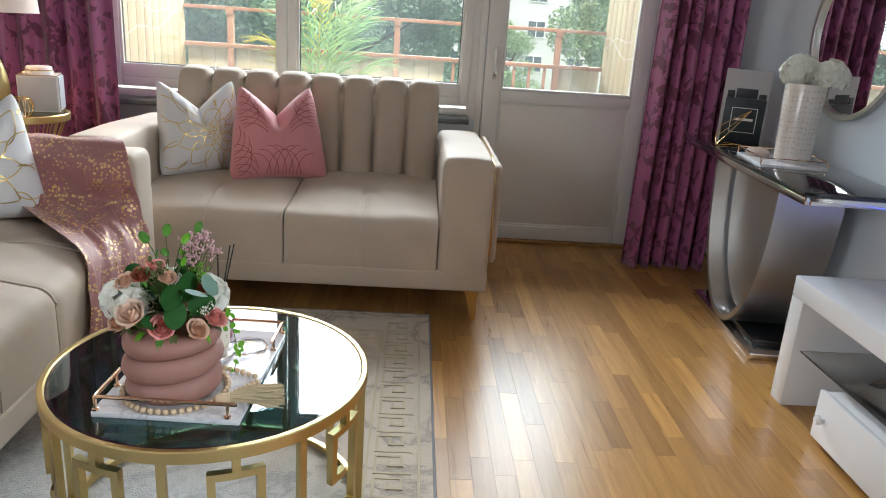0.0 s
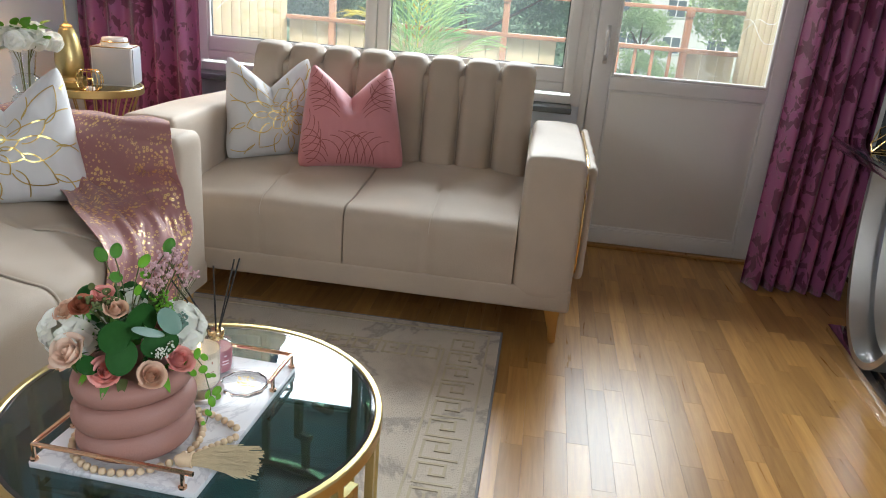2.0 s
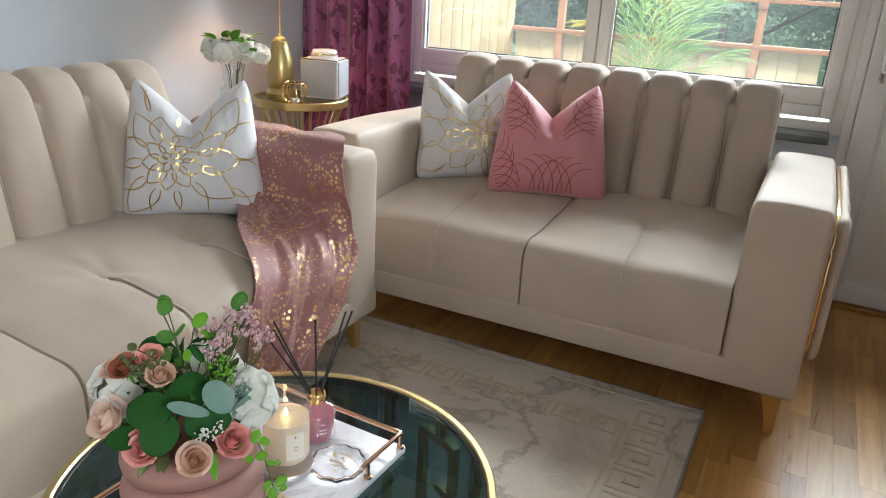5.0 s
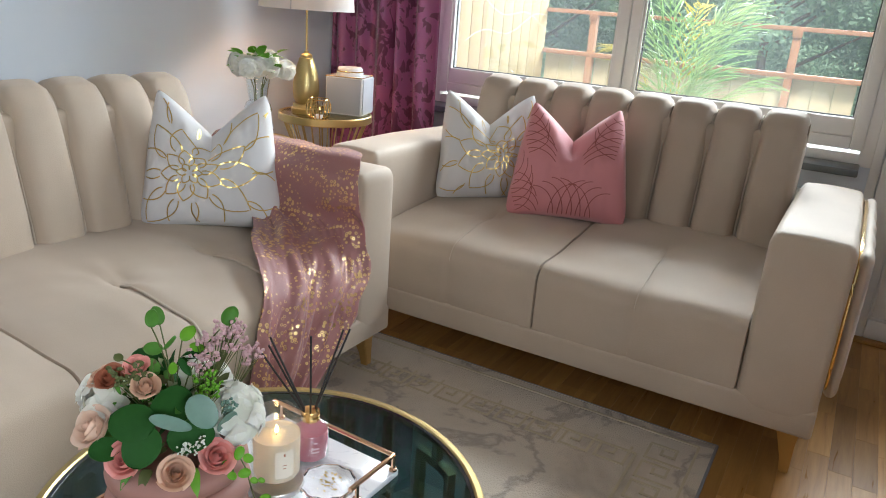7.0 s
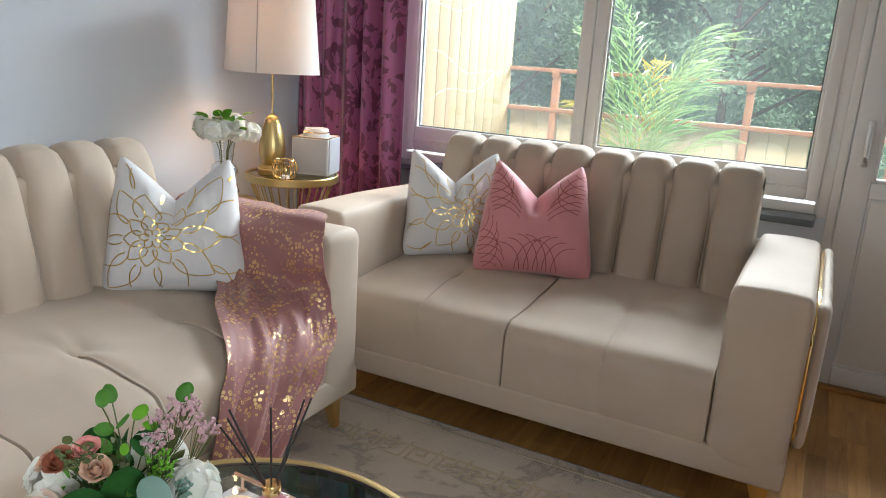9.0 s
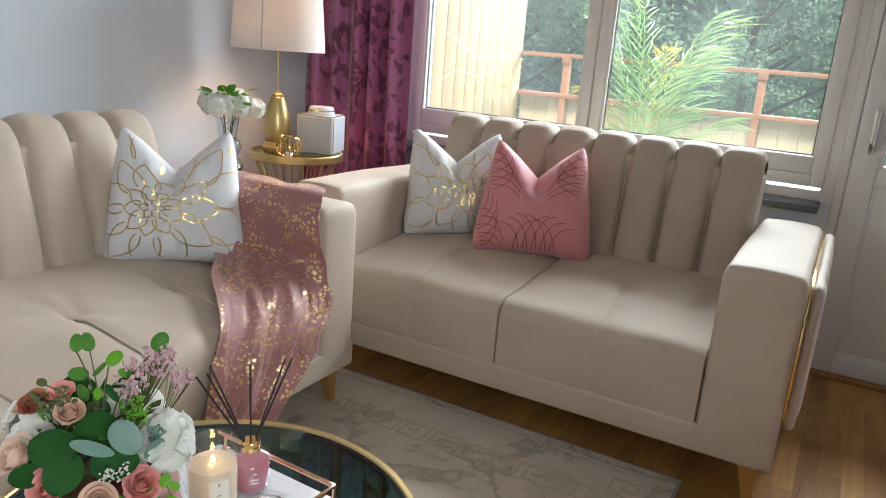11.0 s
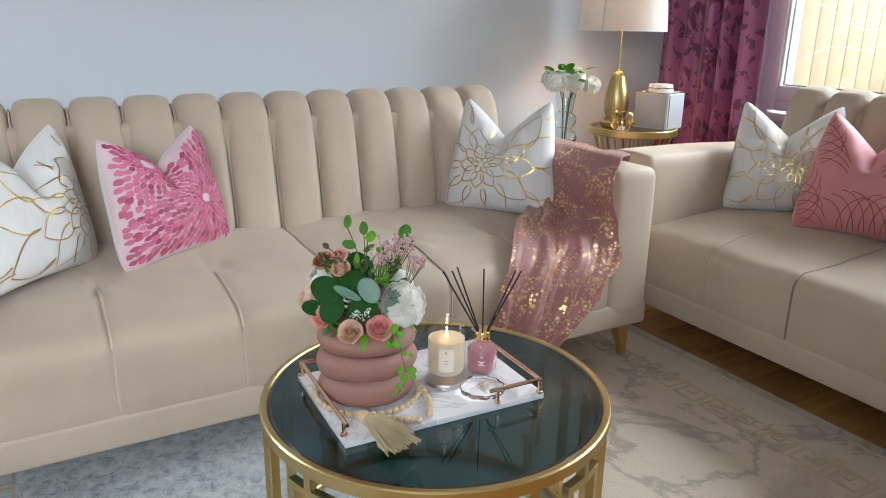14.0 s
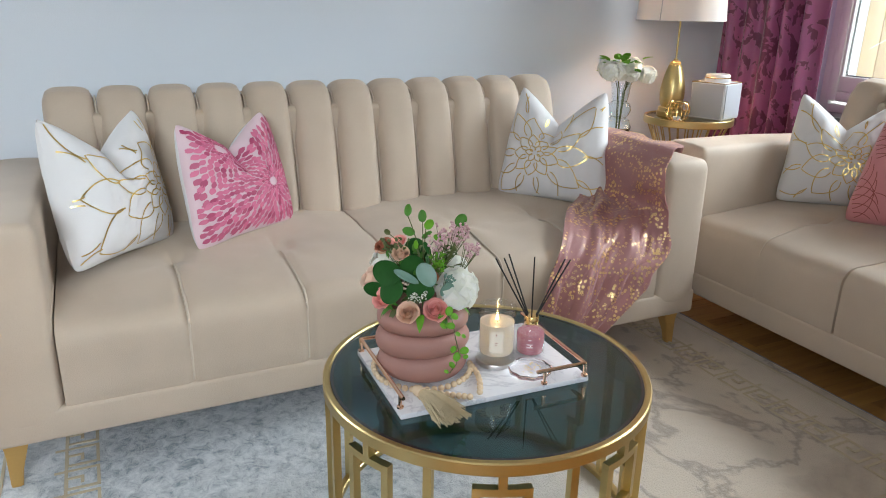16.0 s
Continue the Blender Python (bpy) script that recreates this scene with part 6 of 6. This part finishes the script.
for y in (-0.05, -0.66):
    part("knob", lathe([(0, 0), (0.008, 0), (0.008, 0.010), (0.015, 0.014), (0.017, 0.022), (0.012, 0.028), (0, 0.029)], 20, pose(-0.008, y, 0.105, 0, -90, 0)), M_LACQUER, dr)
for x, y in ((0.05, -0.05), (0.35, -0.05), (0.05, -1.15), (0.35, -1.15)):
    part("foot", lathe([(0, 0), (0.015, 0), (0.018, 0.029), (0, 0.029)], 14, pose(x, y, 0)), M_LACQUER, dr)
led = thing("led_strip", pose(1.94, 2.55, 0.60), "blue light strip glowing on the wall", "led strip")
part("strip", boxes((-0.008, 0.004, -0.9, -0.02, -0.005, 0.005), bev=0.001), M_BLUE, led)


# ---- balcony ----
BY = 5.90
structure("balcony_floor", boxes((-1.75, 1.65, WY1 + 0.24, BY + 0.12, -0.20, -0.06), bev=0.004), M_CONCRETE, "grey concrete balcony slab", "balcony")
for name, x0, x1, n in (("balcony_screen_west", -1.72, -1.66, 9), ("balcony_screen_east", 1.52, 1.58, 9)):
    sc = tagged(thing(name), "ochre painted board screen at the balcony's end", "screen", "", "structure")
    wd = (BY - WY1 - 0.24) / n
    for k in range(n):
        part("board", boxes((x0, x1, WY1 + 0.243 + k * wd, WY1 + 0.237 + (k + 1) * wd, -0.06, 2.5), bev=0.004), M_BALCWOOD, sc)
rnd = random.Random(12)
for x, sgn in ((-1.655, 1), (1.515, -1)):
    cab = thing("string_lights", None, "white string light cable pinned to the screen", "string lights")
    for q in range(3):
        z0 = 1.05 + 0.25 * q
        pts = [(x + sgn * 0.004, WY1 + 0.3 + 0.11 * k, z0 + 0.035 * math.sin(k * 0.9 + q) + 0.03 * k * (0.5 - (q % 2))) for k in range(12)]
        part("cable", tube(pts, 0.0014, 5), M_CABLE, cab)
rl = thing("balcony_railing", None, "rust-brown balcony railing with cream cladding", "railing")
part("top_rail", boxes((-1.66, 1.52, BY - 0.03, BY + 0.03, 1.235, 1.262)), M_RAIL, rl)
part("lower_rail", boxes((-1.66, 1.52, BY - 0.028, BY + 0.028, 0.965, 0.995)), M_RAIL, rl)
part("bottom_rail", boxes((-1.66, 1.52, BY - 0.028, BY + 0.028, 0.02, 0.05)), M_RAIL, rl)
for x in (-1.32, -0.07, 1.165):
    part("post", boxes((x - 0.022, x + 0.022, BY - 0.026, BY + 0.026, -0.06, 1.234)), M_RAIL, rl)
    part("post_cap", boxes((x - 0.028, x + 0.028, BY - 0.036, BY - 0.0305, 1.20, 1.25)), M_RAIL, rl)
for x0, x1 in ((-1.655, -1.345), (-1.295, -0.095), (-0.045, 0.30), (1.19, 1.515)):
    n = max(2, round((x1 - x0) / 0.10))
    for k in range(n):
        w = (x1 - x0) / n
        part("cladding_board", boxes((x0 + k * w + 0.001, x0 + (k + 1) * w - 0.001, BY + 0.03, BY + 0.045, 0.0, 0.964), bev=0.004), M_CLAD, rl)
for k in range(7):
    x = 0.36 + 0.118 * k
    part("baluster", boxes((x, x + 0.022, BY - 0.012, BY + 0.012, 0.05, 0.965)), M_RAIL, rl)


def palm(x, y, z):
    t = thing("potted_palm", pose(x, y, z), "green areca palm in a planter on the balcony", "palm")
    part("planter", lathe([(0, 0), (0.14, 0), (0.18, 0.30), (0.185, 0.32), (0.17, 0.32), (0.16, 0.28), (0, 0.28)], 32), M_TERRACOTTA, t)
    rnd = random.Random(6)
    for k in range(24):
        a = 2 * math.pi * k / 24 * 2.4 + rnd.uniform(-.3, .3)
        reach, rise = rnd.uniform(0.14, 0.52), rnd.uniform(1.0, 1.85)
        if k < 7:
            rise *= 0.72
        droop = rnd.uniform(0.15, 0.6)
        old = k in (4, 13)

        def spine(s, a=a, reach=reach, rise=rise, droop=droop):
            return Vector((reach * s ** 1.5 * math.cos(a), reach * s ** 1.5 * math.sin(a), 0.28 + rise * s - droop * s ** 3.2))

        bm = tube([spine(q / 10) for q in range(11)], 0.006, 5, taper=0.3)
        n = 17
        for j in range(n):
            s = 0.38 + 0.62 * j / (n - 1)
            p, d = spine(s), (spine(min(1, s + 0.02)) - spine(s - 0.02)).normalized()
            sd = d.cross(Vector((0, 0, 1))).normalized()
            L = 0.25 * math.sin(math.pi * (0.18 + 0.76 * (s - 0.38) / 0.62)) ** 0.6
            for w in (-1, 1):
                leaf(bm, aim(p, d * 1.1 + sd * w * rnd.uniform(0.6, 1.0) + Vector((0, 0, rnd.uniform(-0.2, 0.2))), rnd.uniform(30, 80) * w), L * rnd.uniform(0.8, 1.2), 0.0046, rnd.uniform(0.3, 0.9))
        part("frond", bm, M_PALMOLD if old else M_PALMLIGHT if k % 3 == 0 else M_PALM, t)
    return t


palm(-0.60, 5.33, -0.06)


def wicker_chair(x, y, yaw):
    c = thing("wicker_chair", pose(x, y, -0.06, 0, 0, yaw), "blue-grey woven balcony chair", "chair", "balcony chairs")
    part("seat", softbox(-0.25, 0.25, -0.25, 0.25, 0.38, 0.45, 0.03, (4, 4, 1)), M_WICKER, c)
    part("backrest", sheet(26, 22, lambda u, v: (-0.26 + 0.52 * u, 0.22 + 0.08 * v - 0.16 * (2 * u - 1) ** 2 + 0.004 * math.sin(u * 80) * math.sin(v * 70), 0.44 + 0.43 * v - 0.05 * (2 * u - 1) ** 4), 0.02), M_WICKER, c)
    for a in (-0.21, 0.21):
        for b in (-0.21, 0.21):
            part("leg", tube([(a, b, 0.39), (a * 1.1, b * 1.1, 0.0)], 0.014, 8), M_WICKER, c)
    return c


w0 = wicker_chair(1.12, 5.20, -35)
copy_thing(w0, pose(0.90, 5.45, -0.06, 0, 0, -70))

# ---- outside ----
GZ = -6.5
structure("ground", sheet(30, 30, lambda u, v: (-300 + 600 * u, 6.5 + 500 * v, GZ + 0.5 * noise.noise(Vector((u * 40, v * 40, 0)))), 0.0), M_GRASS, "grass lawn below the balcony", "ground")


def tree(name, m, height, spread, leaves, leafmat, seed, size, label, conifer=False):
    """A tapered trunk with limbs, and a crown of single leaves in clumps."""
    t = thing(name, m, label, "tree")
    rnd = random.Random(seed)
    bm = tube([(0, 0, 0), (0.1, 0.05, height * 0.3), (0.0, 0.1, height * 0.6), (0.1, 0.0, height * 0.92)], 0.22, 8, taper=0.25)
    clumps = []
    for k in range(16):
        z = height * rnd.uniform(0.25, 0.85)
        a = rnd.uniform(0, 6.283)
        L = spread * (rnd.uniform(0.5, 0.95) * (1 - ((z / height - 0.5) / 0.62) ** 2 if not conifer else 1.15 - z / height))
        e = Vector((L * math.cos(a), L * math.sin(a), z + L * (0.35 if not conifer else -0.1)))
        tube([(0, 0, z * 0.9), e * 0.5 + Vector((0, 0, z * 0.45)), e], 0.07, 5, bm, taper=0.2)
        clumps.append((e, 0.30 * spread))
    part("trunk", bm, M_BARK, t)
    for k in range(34):
        z = height * rnd.uniform(0.22, 0.98)
        f = (1 - ((z / height - 0.55) / 0.5) ** 2) if not conifer else 1.1 - z / height
        a, q = rnd.uniform(0, 6.283), spread * max(0.1, f) * rnd.uniform(0.45, 0.95)
        clumps.append((Vector((q * math.cos(a), q * math.sin(a), z)), spread * rnd.uniform(0.20, 0.34)))
    rs = np.random.RandomState(seed)
    idx = rs.randint(0, len(clumps), leaves)
    cen = np.array([c[0][:] for c in clumps])[idx]
    rad = np.array([c[1] for c in clumps])[idx][:, None]
    d = rs.normal(size=(leaves, 3))
    d /= np.linalg.norm(d, axis=1)[:, None]
    pos = cen + d * rad * (0.35 + 0.65 * rs.rand(leaves, 1) ** 0.5) * np.array([1, 1, 0.75])
    t1 = rs.normal(size=(leaves, 3))
    t1 /= np.linalg.norm(t1, axis=1)[:, None]
    t2 = np.cross(t1, rs.normal(size=(leaves, 3)))
    t2 /= np.linalg.norm(t2, axis=1)[:, None]
    s = size * (0.6 + 0.8 * rs.rand(leaves, 1))
    quad = np.stack([pos - t1 * s, pos + t2 * s * 0.45, pos + t1 * s, pos - t2 * s * 0.45], 1).reshape(-1, 3)
    me = bpy.data.meshes.new("crown")
    me.from_pydata(quad.tolist(), [], [(4 * k, 4 * k + 1, 4 * k + 2, 4 * k + 3) for k in range(leaves)])
    me.materials.append(leafmat)
    cr = new("crown", me)
    cr.parent = t
    return t


oak_t = tree("oak_tree", pose(-7.5, 19, GZ), 13, 4.6, 60000, M_TREELEAF, 1, 0.085, "broad green leafy tree beyond the balcony")
lt = tree("birch_tree", pose(7.4, 24, GZ), 13, 3.2, 36000, M_TREELEAF2, 2, 0.075, "light green birch beyond the balcony")
pt = tree("pine_tree", pose(-13.5, 25, GZ), 17, 4.4, 50000, M_DARKTREE, 3, 0.095, "dark pine beyond the balcony", True)
for x, y, s, a in ((-2.2, 22, 1.0, 40), (-16, 22, 1.1, 100), (-11, 32, 1.2, 200), (-4.8, 31, 1.15, 10), (-22, 30, 1.3, 70), (-30, 34, 1.4, 10), (-20, 42, 1.5, 300), (-0.8, 34, 0.72, 120), (-9, 44, 1.45, 250)):
    c = copy_thing(oak_t, pose(x, y, GZ - 0.4, 0, 0, a))
    c.scale = (s, s, s)
for x, y, s, a in ((11.2, 27, 1.1, 70), (4.0, 33, 0.62, 150), (14.5, 25, 1.2, 250), (19, 32, 1.3, 20)):
    c = copy_thing(lt, pose(x, y, GZ - 0.2, 0, 0, a))
    c.scale = (s, s, s)
for x, y, s, a in ((-9.6, 26, 0.95, 60), (-18.5, 33, 1.2, 160), (-26, 40, 1.3, 10)):
    c = copy_thing(pt, pose(x, y, GZ - 0.2, 0, 0, a))
    c.scale = (s, s, s)

# white block of flats beyond the trees
flats = thing("apartment_building", pose(1.0, 62, GZ), "white rendered block of flats beyond the trees", "building")
part("wall", boxes((0, 46, 0, 12, 0, 17.5), bev=0.02), M_FACADE, flats)
part("roof", boxes((-0.4, 46.4, -0.5, 12.4, 17.52, 17.9), bev=0.05), M_CONCRETE, flats)
for fl in range(6):
    for k in range(13):
        x, z = 1.0 + 3.45 * k, 1.35 + 2.75 * fl
        w = part("window", boxes(*frame_rows(x, x + 1.5, z, z + 1.35, 0.08, -0.06, 0.03), (x + 0.71, x + 0.79, -0.06, 0.03, z + 0.08, z + 1.27), bev=0), M_FACADE, flats)
        part("pane", boxes((x + 0.08, x + 1.42, -0.035, -0.012, z + 0.08, z + 1.27), bev=0), M_FARGLASS, w)


# ---- oak parquet, laid last ----
floor = structure("floor", boxes((WX0, WX1, WY0, WY1 + 0.02, -0.12, -0.0115), bev=0), mat("floor_joint", (0.10, 0.05, 0.02), 0.8), "oak strip parquet floor", "floor")
SW = 0.0662
lengths = (0.30, 0.36, 0.42, 0.48, 0.55)
strip_me = []
for L in lengths:
    bm = bmesh.new()
    box(bm, 0.0001, SW - 0.0001, 0.0001, L - 0.0001, -0.011, 0.0)
    top = [e for e in bm.edges if all(v.co.z > -0.001 for v in e.verts)]
    bmesh.ops.bevel(bm, geom=top, offset=0.0003, segments=1, affect="EDGES")
    for f in bm.faces:
        f.smooth = False
    me = bpy.data.meshes.new("strip")
    bm.to_mesh(me)
    bm.free()
    me.materials.append(M_OAK)
    strip_me.append(me)
rnd = random.Random(14)
rest_v, rest_f = [], []
count = 0
nx = int((WX1 - WX0) / SW)
for i in range(nx):
    x = WX0 + i * SW
    y = WY0 - rnd.uniform(0, 0.4)
    while y < WY1 - 0.02:
        k = rnd.randrange(5)
        L = lengths[k]
        y0, y1 = max(y, WY0), min(y + L, WY1 - 0.002)
        whole = y >= WY0 and y + L < WY1 - 0.002
        if whole and x > 0.13 and y + L > 1.6 and x < 1.75 and count < 298:
            ob = new("strip", strip_me[k])
            ob.parent, ob.location = floor, (x, y, 0)
            count += 1
        elif y1 - y0 > 0.01:
            b = len(rest_v)
            g = 0.0003
            rest_v += [(x + g, y0 + g, 0), (x + SW - g, y0 + g, 0), (x + SW - g, y1 - g, 0), (x + g, y1 - g, 0), (x, y0, -0.011), (x + SW, y0, -0.011), (x + SW, y1, -0.011), (x, y1, -0.011)]
            rest_f += [(b, b + 1, b + 2, b + 3), (b, b + 4, b + 5, b + 1), (b + 1, b + 5, b + 6, b + 2), (b + 2, b + 6, b + 7, b + 3), (b + 3, b + 7, b + 4, b)]
        y += L
me = bpy.data.meshes.new("outer_strips")
me.from_pydata(rest_v, [], rest_f)
me.materials.append(M_OAK)
rest = new("outer_strips", me)
rest.parent = floor
rest["kind"] = "stuff"
